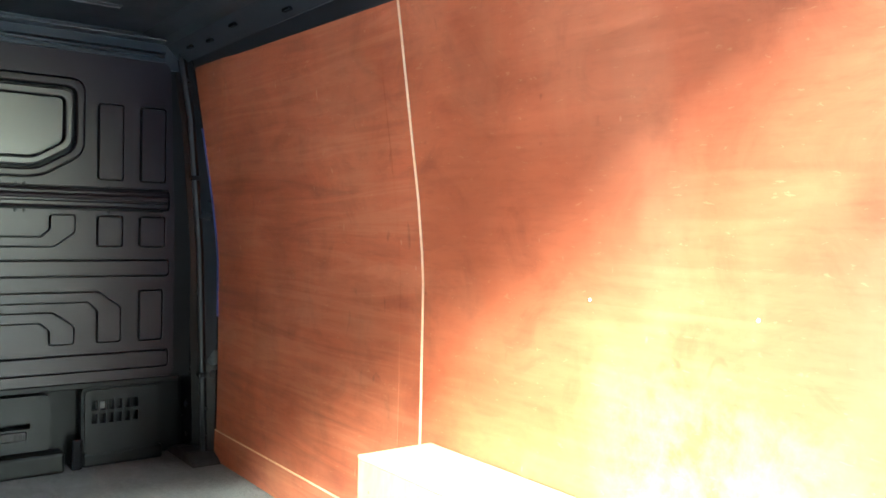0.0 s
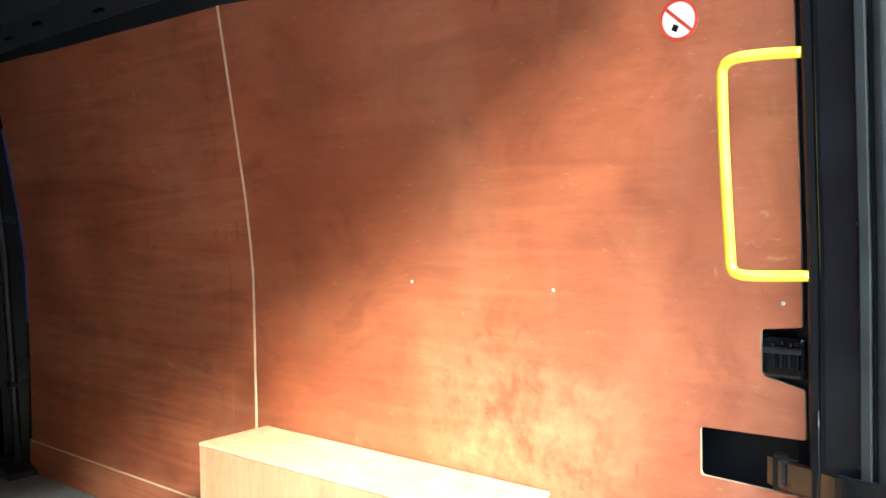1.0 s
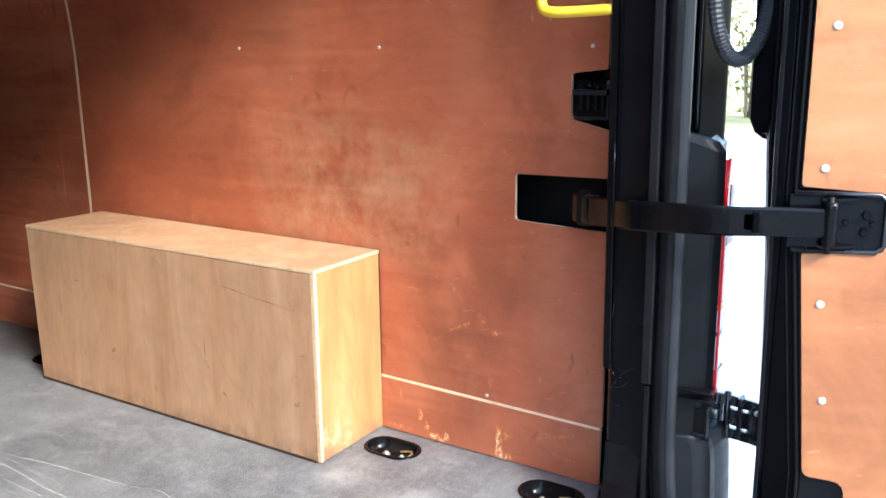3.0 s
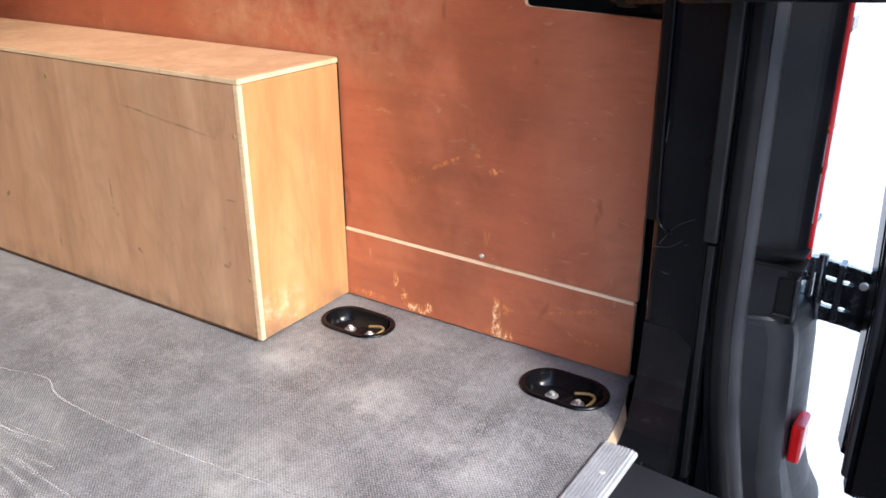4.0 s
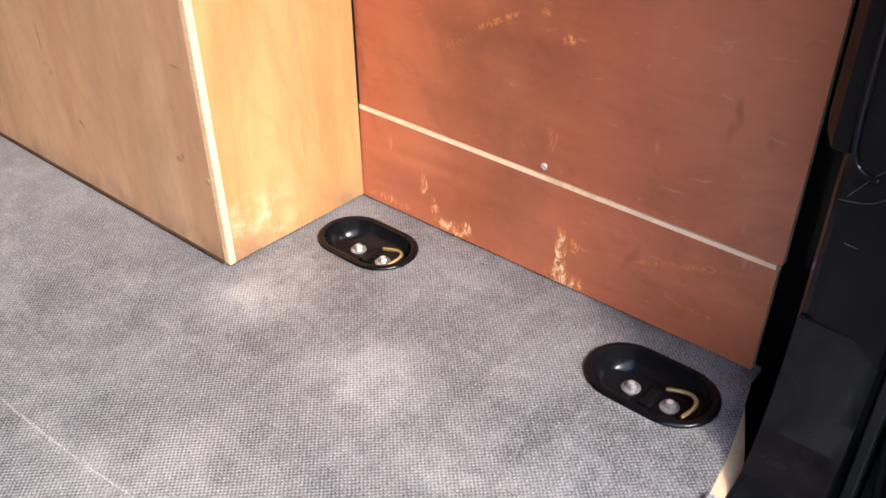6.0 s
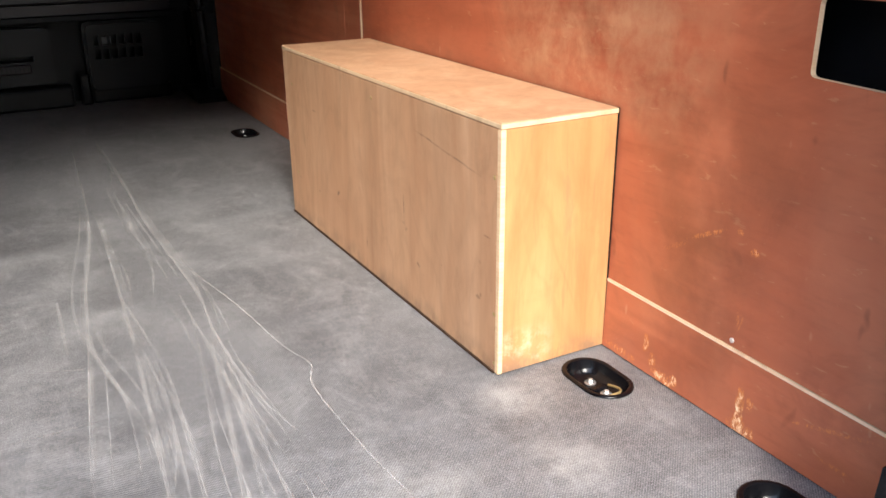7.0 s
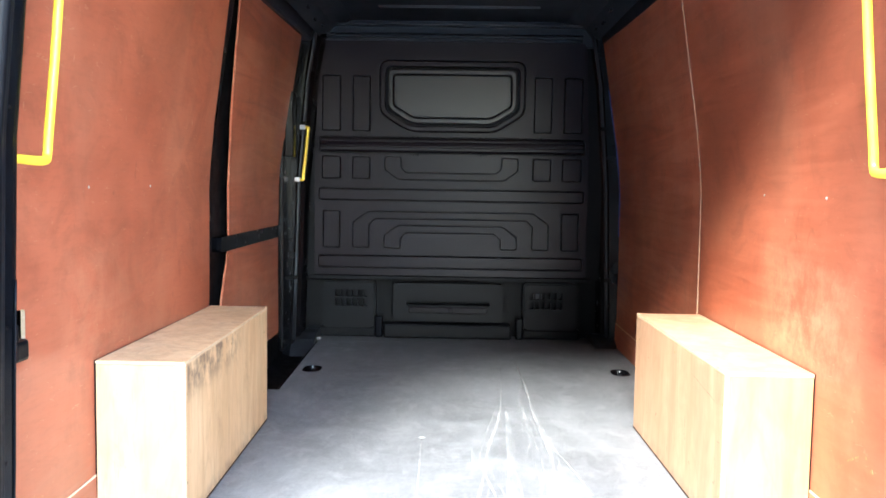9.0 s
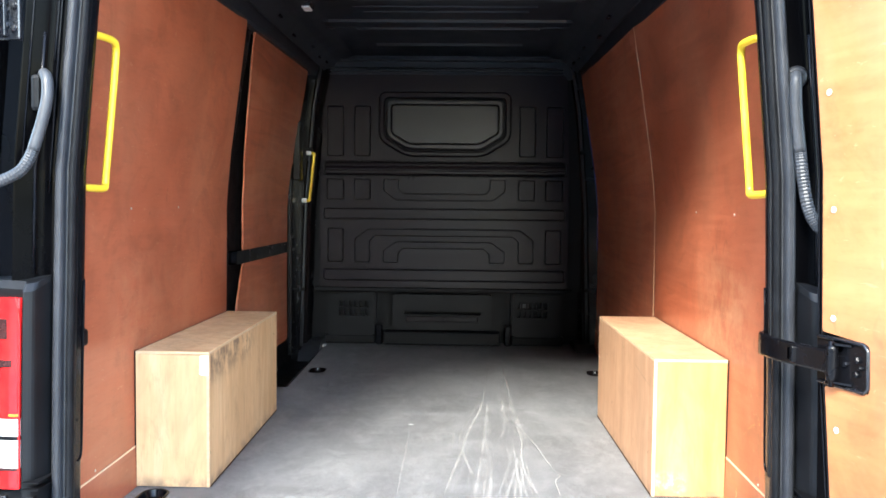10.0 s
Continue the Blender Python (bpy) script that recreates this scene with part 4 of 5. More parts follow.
part("latch_cover", block(-0.895, -0.85, 2.80, 2.87, 1.02, 1.36, 0.008), BLACK, side_door, "black latch cover")
part("front_edge", block(-0.93, -0.90, 2.80, 3.02, 0.0, 1.2, 0.01), BLACK, side_door)

step = thing("step_well", "black plastic step well inside the side door", "step", kind="structure")
part("tread", block(-1.0, -0.70, 1.95, 3.4, -0.26, -0.24), BULK_DARK, step)
part("riser", plate([(1.974, -0.25), (3.2, -0.25), (3.36, -0.008), (1.974, -0.008)], lambda u, v, w: (-0.748 - 0.019 * (u - 1.97) + w, u, v), 0.0, 0.02, sides=0), BULK_DARK, step)
part("end_panel", block(-1.0, -0.746, 1.95, 1.968, -0.25, -0.02), BULK_DARK, step)
part("edge_trim", tube([(-0.75, 1.975, -0.004), (-0.772, 3.15, -0.004)], 0.006, 6), BLACK, step)
part("end_cap", block(-0.79, -0.76, 3.14, 3.17, 0.0, 0.012, 0.003), ZINC, step, "dull metal end cap")

grab = thing("grab_handle", "slim yellow grab handle on the side door post", "grab handle")
pts = [(-0.865, 3.0, 0.905), (-0.835, 2.985, 0.905), (-0.832, 2.985, 0.93), (-0.82, 2.99, 1.05), (-0.81, 2.995, 1.16), (-0.808, 2.995, 1.185), (-0.835, 3.0, 1.188)]
part("bar", tube(curve_through(pts, 5), 0.009, 8), YELLOW, grab, smooth=True)
for x, y, z in ((-0.862, 2.995, 0.905), (-0.835, 2.998, 1.188)):
    part("end_plate", block(x - 0.018, x + 0.012, y - 0.016, y + 0.004, z - 0.013, z + 0.013, 0.003), SCREW, grab, "pale metal end plate")


# ---- wheel arch boxes ----
def arch_box(side, near, far, ply, end_ply, label):
    b = thing("wheel_arch_box", label, "wheel arch box", "boxes over the wheel arches")
    x_in, x_out, y0, y1, top, t = near, 0.9015, 0.536, 1.512, 0.426, 0.010
    sx = lambda a, c: sorted((side * a, side * c))
    part("side_board", block(*sx(x_in, x_in + t), y0 + t + 0.0005, y1, 0.0035, top - t, 0.0012, 1), ply, b)
    part("end_board", block(*sx(x_in + 0.0015, x_out), y0, y0 + t, 0.0035, top - t, 0.0012, 1), end_ply, b)
    part("far_board", block(*sx(x_in + t, x_out), y1 - t, y1, 0.0035, top - t - 0.001, 0.0012, 1), ply, b)
    part("top_board", block(*sx(x_in, x_out), y0, y1, top - t + 0.0006, top, 0.0015, 1), ply, b)
    part("board_edge", block(*sx(x_in - 0.0006, x_in + 0.0085), y0 - 0.0004, y0 + t, 0.0035, top - t, 0.001, 1), EDGE, b, "pale end grain of the side board")
    for n, (a, c, d, e) in enumerate((((x_in, x_out), (y0 - 0.0006, y0 + 0.002), 0, 0), ((x_in - 0.0006, x_in + 0.002), (y0, y1), 0, 0))):
        part("board_edge", block(*sx(*a), *c, top - t + 0.0016, top - 0.0015), EDGE, b, "pale end grain of the top board")
    for y, z in ((y0 + 0.015, 0.109), (y0 + 0.018, 0.339), (y0 + 0.012, 0.02), (1.0, 0.385), (1.46, 0.12), (1.46, 0.34)):
        part("screw", knob((side * (x_in + 0.0004), y, z), (-side, 0, 0), 0.0042, 0.0012, 8), BRASS, b, smooth=True)
    part("base_grime", block(*sx(x_in - 0.0022, x_in + 0.006), y0 + 0.012, y1, 0.0006, 0.0062, 0.001, 1), FOOT_GRIME, b, "dark grime along the foot of the board")
    # dark strip paints the shade of the open gap at the wall
    part("gap_shade", block(*sx(x_out + 0.0002, x_out + 0.0035), y0 + 0.001, y1, 0.002, top - 0.001), BULK_DARK, b, "dark strip standing in for the shaded gap along the wall")
    if side < 0:
        part("white_patch", plate(rounded([(0.676, 0.352), (0.703, 0.354), (0.702, 0.4135), (0.675, 0.4135)], 0.004, 2), lambda u, v, w: (-u, y0 - w, v), 0.0003, 0.0011, sides=0), WHITE, b, "scrap of white tape")
    # the boxes stand a little out of square
    for piece in b.children:
        for v in piece.data.vertices:
            v.co.x -= side * (near - far) * (x_out - abs(v.co.x)) / (x_out - x_in) * (v.co.y - y0) / (y1 - y0)
    return b


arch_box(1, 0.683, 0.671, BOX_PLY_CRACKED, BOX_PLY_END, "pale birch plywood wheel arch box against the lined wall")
arch_box(-1, 0.674, 0.691, BOX_PLY_GRIMY, BOX_PLY_LIT, "pale birch plywood wheel arch box with dirty upper edge")


# ---- lashing cups ----
def lashing_cup(x, y):
    c = thing("lashing_cup", "black recessed lashing cup with two bolts in the floor", "lashing point", "lashing cups in the floor", at=(x, y, 0))
    z = lambda u, v, w: (u, v, w)
    rings = []
    for d, h in ((-0.0045, 0.0008), (-0.0045, 0.0022), (-0.002, 0.0042), (0.0015, 0.0045), (0.004, 0.003), (0.0055, -0.002), (0.008, -0.009), (0.012, -0.0165), (0.017, -0.0205)):
        rings.append([(u, v, h) for u, v in stadium(0, 0, 0.128 - 2 * d, 0.079 - 2 * d, 12)])
    n = len(rings[0])
    rim = loft(rings[:5], cap=False)
    part("rim", rim, BLACK, c, smooth=True)
    bm = loft(rings[4:], cap=False)
    bm.verts.ensure_lookup_table()
    bm.faces.new(bm.verts[-n:])
    part("bowl", bm, BLACK, c, smooth=True)
    part("pressed_web", block(-0.012, 0.02, -0.008, 0.006, -0.0215, -0.0165, 0.003), BLACK, c)
    for v in (-0.021, 0.021):
        bolt = part("bolt", knob((0.004, v, -0.0195), (0, 0, 1), 0.0062, 0.0058, 6), ZINC, c, "dull zinc bolt")
        part("washer", knob((0.004, v, -0.0208), (0, 0, 1), 0.0098, 0.0026, 16), ZINC, bolt)
        part("bolt_dimple", knob((0.004, v, -0.0138), (0, 0, 1), 0.003, 0.0005, 10), STEEL, bolt)
    loop = [(0.016, -0.01, -0.012), (0.021, -0.03, -0.009), (0.016, -0.041, -0.008), (0.004, -0.044, -0.008), (-0.012, -0.040, -0.010)]
    part("lashing_ring", tube(curve_through(loop, 5), 0.0022, 6), BRASS, c, "yellow zinc lashing ring", True)
    return c


first_cup = lashing_cup(*CUPS[0])
for x, y in CUPS[1:]:
    copy_thing(first_cup, pose(x, y, 0))

# ---- sill plate and rear step ----
sill = thing("sill_plate", "ribbed bare aluminium sill plate along the floor edge", "sill plate")
prof = [(-0.034, 0.0015), (-0.034, 0.0045)]
for i in range(9):
    y = -0.036 - i * 0.0044
    prof += [(y, 0.0062), (y - 0.0022, 0.0062), (y - 0.0026, 0.0042), (y - 0.0042, 0.0042)]
prof += [(-0.0775, 0.0042), (-0.080, 0.002), (-0.080, -0.002), (-0.076, -0.002), (-0.074, 0.0015)]
part("ribbed_strip", loft([[(x, a, b) for a, b in prof] for x in (-0.732, 0.732)]), ALU, sill)
for x in (-0.66, -0.33, 0.0, 0.33, 0.668):
    part("rivet", knob((x, -0.058, 0.0055), (0, 0, 1), 0.0042, 0.0016, 10), STEEL, sill, smooth=True)
bumper = thing("rear_bumper", "dark grey textured plastic rear bumper step", "bumper", at=(0, -0.2, -0.3))
OFF = Vector((0, 0.2, 0.3))


def shifted(bm, by):
    for v in bm.verts:
        v.co += by
    return bm


prof = [(-0.07, -0.0045), (-0.09, -0.006), (-0.29, -0.018), (-0.325, -0.03), (-0.34, -0.08), (-0.335, -0.34), (-0.30, -0.36), (-0.07, -0.36)]
part("step_pad", shifted(loft([[(x, a, b) for a, b in prof] for x in (-0.722, -0.5, 0.5, 0.722)]), OFF), PLASTIC, bumper)
for s in (-1, 1):
    out = rounded([(0.835, -0.13), (0.835, -0.155), (0.85, -0.2), (0.93, -0.22), (1.005, -0.195), (1.005, 0.06), (0.985, 0.06), (0.985, -0.1)], [0, 0.006, 0.03, 0.05, 0.05, 0, 0, 0], 10)
    ring = lambda z, g: [(s * (x + (g if x > 0.87 else 0)), y - (g if y < -0.17 else 0), z) for x, y in out]
    corner = part("bumper_corner", shifted(loft([ring(-0.36, 0.03), ring(-0.30, 0.056), ring(-0.16, 0.058), ring(-0.12, 0.042), ring(-0.05, 0.026), ring(0.12, 0.018), ring(0.15, 0.015), ring(0.168, 0.01), ring(0.176, 0.006), ring(0.18, 0.001)]), OFF), PLASTIC, bumper, smooth=False)
    part("reflector", shifted(block(s * 0.888, s * 0.935, -0.2485, -0.232, -0.045, 0.014, 0.004), OFF), RED_LENS, corner, "red reflector")


# ---- rear frame: pillars, seals, lamps, cables ----
def at_side(side, x):
    """The rear frame stands a little further in beside the lowered wall."""
    return x if side > 0 else -(x - 0.02)


def swept(outline, side, heights, shift=lean):
    return loft([[(at_side(side, x + shift(z)), y, z) for x, y in outline] for z in heights])


def rear_pillar(side):
    p = thing("rear_pillar", "glossy black painted rear door pillar", "pillar", "rear door pillars", "structure")
    inner = rounded([(0.985, 0.03), (0.93, 0.025), (0.925, -0.036), (0.83, -0.038), (0.803, -0.046), (0.797, -0.118), (0.812, -0.128), (0.83, -0.128), (0.86, -0.128), (0.985, -0.1)], [0, 0, 0, 0.01, 0.012, 0.008, 0.006, 0, 0, 0], 3)
    back = 0.0 if side > 0 else -0.018
    inner = [(x, y + (back if x < 0.93 and y > -0.08 else 0)) for x, y in inner]
    part("inner_post", swept(inner, side, (-0.3, -0.12, -0.06, 0.0, 0.2, 0.3, 0.5, 0.7, 0.95, 1.1, 1.33, 1.55, 1.78)), GLOSS_BLACK, p, smooth=False)
    jamb = rounded([(0.825, -0.128), (0.835, -0.142), (0.862, -0.148), (0.875, -0.162), (0.95, -0.192), (1.0, -0.165), (1.0, -0.09), (0.825, -0.09)], [0, 0.006, 0.006, 0.008, 0.012, 0.01, 0, 0], 3)
    if side < 0:
        jamb = rounded([(0.825, -0.128), (0.835, -0.142), (0.862, -0.148), (0.875, -0.162), (0.908, -0.186), (0.912, -0.165), (0.905, -0.09), (0.825, -0.09)], [0, 0.006, 0.006, 0.008, 0.006, 0.004, 0, 0], 3)
        for x, y, low in ((0.846, -0.1475, 0.9), (0.893, -0.176, 0.95), (0.852, -0.149, 1.19)):
            part("jamb_bead", tube([(at_side(side, x + lean(z)), y, z) for z in (low, 1.25, 1.33, 1.5, 1.7)], 0.0028, 6), GLOSS_BLACK, p, smooth=True)
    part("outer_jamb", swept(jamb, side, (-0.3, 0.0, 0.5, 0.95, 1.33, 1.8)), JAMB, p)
    part("jamb_bead", tube([(at_side(side, 0.872 + lean(z)), -0.160, z) for z in (0.72, 0.95, 1.1, 1.25)], 0.004, 6), GLOSS_BLACK, p, smooth=True)
    # flanged lap between inner panels
    lap = rounded([(0.80, -0.111), (0.786, -0.112), (0.785, -0.128), (0.80, -0.130)], [0, 0.002, 0.002, 0], 2)
    if side < 0:
        lap = [(x + 0.009, y) for x, y in lap]
    part("welded_flange", swept(lap, side, (0.284, 0.5, 0.7, 0.95, 1.33, 1.7)), BAND, p, "dull grey lapped flange")
    part("welded_flange", swept([(x + 0.004, y * 0.55 - 0.056) for x, y in lap], side, (-0.06, 0.0, 0.15, 0.278)), BAND, p, "dull grey lapped flange")
    # pressed edge of the inner panel, turning in at its foot
    edge = [(0.8025, -0.046, 0.7), (0.8025, -0.047, 0.4), (0.8025, -0.049, 0.31), (0.802, -0.053, 0.289), (0.8005, -0.062, 0.281), (0.799, -0.072, 0.28)]
    part("pressed_edge", tube([(at_side(side, x + lean(z)), y + back, z) for x, y, z in curve_through(edge, 4)], 0.0022, 6), GLOSS_BLACK, p, smooth=True)
    # the scuffed foot, sloping down to the step
    foot_rows = [(0.721, -0.05), (0.726, -0.025), (0.738, -0.012), (0.755, -0.003), (0.768, 0.008), (0.78, 0.024), (0.79, 0.046), (0.798, 0.076), (0.803, 0.11), (0.8065, 0.15)]
    part("pillar_foot", loft([[(at_side(side, x), y, z) for x, z in foot_rows] + [(at_side(side, 0.83), y, 0.15), (at_side(side, 0.83), y, -0.06)] for y in (-0.046, -0.075, -0.111)]), SCUFFED, p, "scuffed glossy pillar foot")
    for z in (0.38, 0.62, 1.0, 1.4):
        part("spot_weld", knob((at_side(side, 0.7945 + lean(z)), -0.108, z), (-side, 0, 0), 0.004, 0.001, 8), BLACK, p, smooth=True)
    if side > 0:
        for line in (((0.801, -0.055, 0.262), (0.8, -0.075, 0.29), (0.799, -0.098, 0.305)), ((0.801, -0.05, 0.258), (0.8, -0.07, 0.262), (0.7995, -0.085, 0.274)), ((0.801, -0.07, 0.105), (0.8, -0.09, 0.107), (0.799, -0.108, 0.104)), ((0.8005, -0.052, 0.392), (0.8005, -0.053, 0.4), (0.8005, -0.054, 0.418)), ((0.80, -0.088, 0.268), (0.7995, -0.1, 0.272), (0.799, -0.109, 0.277)), ((0.801, -0.062, 0.226), (0.801, -0.068, 0.225), (0.8, -0.072, 0.2255))):
            part("scratch", tube([(x + lean(z) - 0.0006, y, z) for x, y, z in curve_through(line, 4)], 0.0003, 4), CABLE, p, "pale scratch in the paint")
    step_line = [(0.925, -0.02), (0.87, -0.012), (0.836, -0.022), (0.808, -0.034), (0.805, -0.046), (0.925, -0.04)]
    step_line = [(x, y + (back if x < 0.9 else 0)) for x, y in step_line]
    part("side_flange", swept(step_line, side, (0.29, 0.6, 0.95, 1.33, 1.7)), BULK_DARK, p)
    return p


def door_seal(side):
    s = thing("door_seal", "grey ribbed rubber door seal round the rear opening", "door seal", "rear door seals", "structure")
    prof = [(0.792, -0.117), (0.787, -0.121), (0.786, -0.128), (0.793, -0.131), (0.793, -0.134), (0.785, -0.137), (0.784, -0.150), (0.790, -0.158), (0.797, -0.158), (0.801, -0.150), (0.805, -0.150), (0.807, -0.160), (0.812, -0.167), (0.822, -0.167), (0.829, -0.158), (0.830, -0.128), (0.81, -0.118)]
    zs = (-0.16, -0.1, -0.05, 0.0, 0.05, 0.1, 0.15, 0.2, 0.5, 0.7, 0.95, 1.1, 1.33, 1.55, 1.75)
    bend = lambda z: 0.017 * max(0.0, (0.22 - z) / 0.22) ** 2
    run = lambda p: loft([[(at_side(side, x + lean(z) - 0.2 * bend(z)), y - bend(z), z) for x, y in rounded(p, 0.0025, 2)] for z in zs])
    # the seal's bright reflection is put into its tones: lip darker, bulb lighter
    part("lip", run([(0.80, -0.129)] + prof[3:10] + [(0.806, -0.142), (0.806, -0.129)]), LIP, s, "black inner sealing lip", True)
    part("bulb", run([(0.8015, -0.1495)] + prof[10:16] + [(0.807, -0.122)]), RUBBER, s, smooth=True)
    return s


def tail_lamp(side):
    t = thing("tail_lamp", "red and white rear lamp in a grey plastic housing", "tail lamp", "rear lamps")
    body = rounded([(0.832, -0.13), (0.832, -0.158), (0.846, -0.205), (0.866, -0.218), (0.872, -0.20), (0.97, -0.19), (0.97, -0.13)], [0, 0.006, 0.01, 0.006, 0, 0, 0], 3)
    part("housing", loft([[(at_side(side, x + lean(z)), y + (0.012 if z > 0.70 and y < -0.14 else 0), z + (0.02 * max(0.0, 1 - abs(y + 0.16) / 0.05) if z > 0.68 else 0)) for x, y in body] for z in (0.15, 0.2, 0.5, 0.685, 0.702)]), HOUSING, t)
    lens = rounded([(0.8685, -0.195), (0.8705, -0.2195), (0.905, -0.218), (0.965, -0.198), (1.012, -0.15), (1.012, -0.03), (1.002, -0.03), (0.998, -0.14), (0.95, -0.172)], [0, 0.008, 0.012, 0.02, 0.03, 0, 0, 0.02, 0], 3)
    for name, mat, z0, z1, tag in (("lens", RED_LENS, 0.41, 0.672, ""), ("clear_lens", CLEAR_LENS, 0.30, 0.362, "clear reversing lens"), ("lens_divider", HOUSING, 0.3625, 0.3705, ""), ("clear_lens", CLEAR_LENS, 0.371, 0.408, "clear reversing lens"), ("lens", RED_LENS, 0.255, 0.298, "")):
        piece = part(name, loft([[(at_side(side, x + lean(z)), y, z) for x, y in lens] for z in (z0, (z0 + z1) / 2, z1)]), mat, t, tag)
    rim = rounded([(0.8675, -0.2165), (0.868, -0.2205), (0.870, -0.221), (0.8725, -0.2180)], 0.001, 2)
    part("lens_rim", loft([[(at_side(side, x + lean(z) + 0.012 * max(0.0, (z - 0.60) / 0.08) ** 2), y, z) for x, y in rim] for z in (0.256, 0.4, 0.5, 0.6, 0.625, 0.65, 0.674)]), RED_LENS, t)
    for z in (0.268, 0.2525):
        part("joint_line", block(at_side(side, 0.8305), at_side(side, 0.868), -0.2205, -0.15, z, z + 0.003), BULK_DARK, t)
    # not recessed: the pocket's inner shade is put into a dark block
    pocket = part("latch_pocket", block(at_side(side, 0.8462), at_side(side, 0.862), -0.2135, -0.1935, 0.188, 0.234, 0.001), BULK_DARK, t, "dark flush block standing in for the shaded latch pocket")
    part("pocket_lip", block(at_side(side, 0.8445), at_side(side, 0.862), -0.2145, -0.1925, 0.1845, 0.1875, 0.001), PLASTIC, pocket)
    part("pocket_lip", block(at_side(side, 0.8445), at_side(side, 0.862), -0.2165, -0.2135, 0.18, 0.236, 0.001), PLASTIC, pocket)
    for x, z, w, h in ((0.892, 0.298, 0.02, 0.003), (0.906, 0.53, 0.02, 0.008), (0.908, 0.605, 0.011, 0.022)):
        y = -0.219
        part("lens_pocket", block(at_side(side, x - w + lean(z)), at_side(side, x + w + lean(z)), y - 0.0006, -0.19, z - h, z + h, 0.0003), DARK_RED, t, "dark pocket behind the lens")
    part("indicator_lens", block(at_side(side, 0.872), at_side(side, 0.895), -0.2205, -0.195, 0.414, 0.42, 0.002), ORANGE, t, "orange indicator strip")
    return t


def cable(side, stretched=False):
    c = thing("cable_loom", "grey rubber cable sleeve between pillar and rear door", "cable", "rear door cables")
    a = [(0.842, -0.150, 1.163), (0.838, -0.170, 1.164), (0.832, -0.182, 1.155), (0.829, -0.186, 1.138), (0.827, -0.186, 1.08), (0.829, -0.188, 1.0)]
    b = [(0.829, -0.188, 1.0), (0.832, -0.190, 0.94), (0.842, -0.198, 0.875), (0.862, -0.212, 0.838), (0.884, -0.232, 0.838), (0.902, -0.250, 0.875), (0.908, -0.258, 0.925)]
    e = [(0.908, -0.258, 0.925), (0.913, -0.262, 0.965), (0.925, -0.268, 1.0), (0.935, -0.272, 1.01)]
    if stretched:
        a = [(0.873, -0.150, 1.15), (0.858, -0.178, 1.156), (0.843, -0.192, 1.14), (0.836, -0.2, 1.10), (0.841, -0.205, 1.05), (0.852, -0.21, 0.99)]
        b = [(0.852, -0.21, 0.99), (0.872, -0.22, 0.945), (0.92, -0.245, 0.915), (0.955, -0.27, 0.905), (1.0, -0.295, 0.91)]
        e = [(1.0, -0.295, 0.91), (1.015, -0.305, 0.92), (1.03, -0.31, 0.94), (1.04, -0.315, 0.96)]
    m = lambda pts: [(at_side(side, x + lean(z)), y, z) for x, y, z in pts]
    part("smooth_sleeve", tube(curve_through(m(a), 5), 0.0125, 10), CABLE, c, smooth=True)
    part("corrugated_sleeve", tube(curve_through(m(b), 18), 0.0125, 10, ripple=lambda i: 1.04 if i % 2 else 0.94), CABLE, c, "corrugated rubber sleeve")
    part("door_boot", tube(curve_through(m(e), 5), 0.014, 10, ripple=lambda i: 1.0 + 0.02 * i), CABLE, c, smooth=True)
    if stretched:
        part("gland", block(at_side(side, 0.832), at_side(side, 0.854), -0.188, -0.15, 1.075, 1.155, 0.009), LIP, c, "moulded rubber boot")
    else:
        part("gland", knob(m([(0.848, -0.142, 1.163)])[0], (-side * 0.25, -1, 0), 0.024, 0.016, 16), PLASTIC, c, "round plastic gland", True)
    return c


for s in (1, -1):
    rear_pillar(s)
    door_seal(s)
    tail_lamp(s)
    cable(s, s < 0)


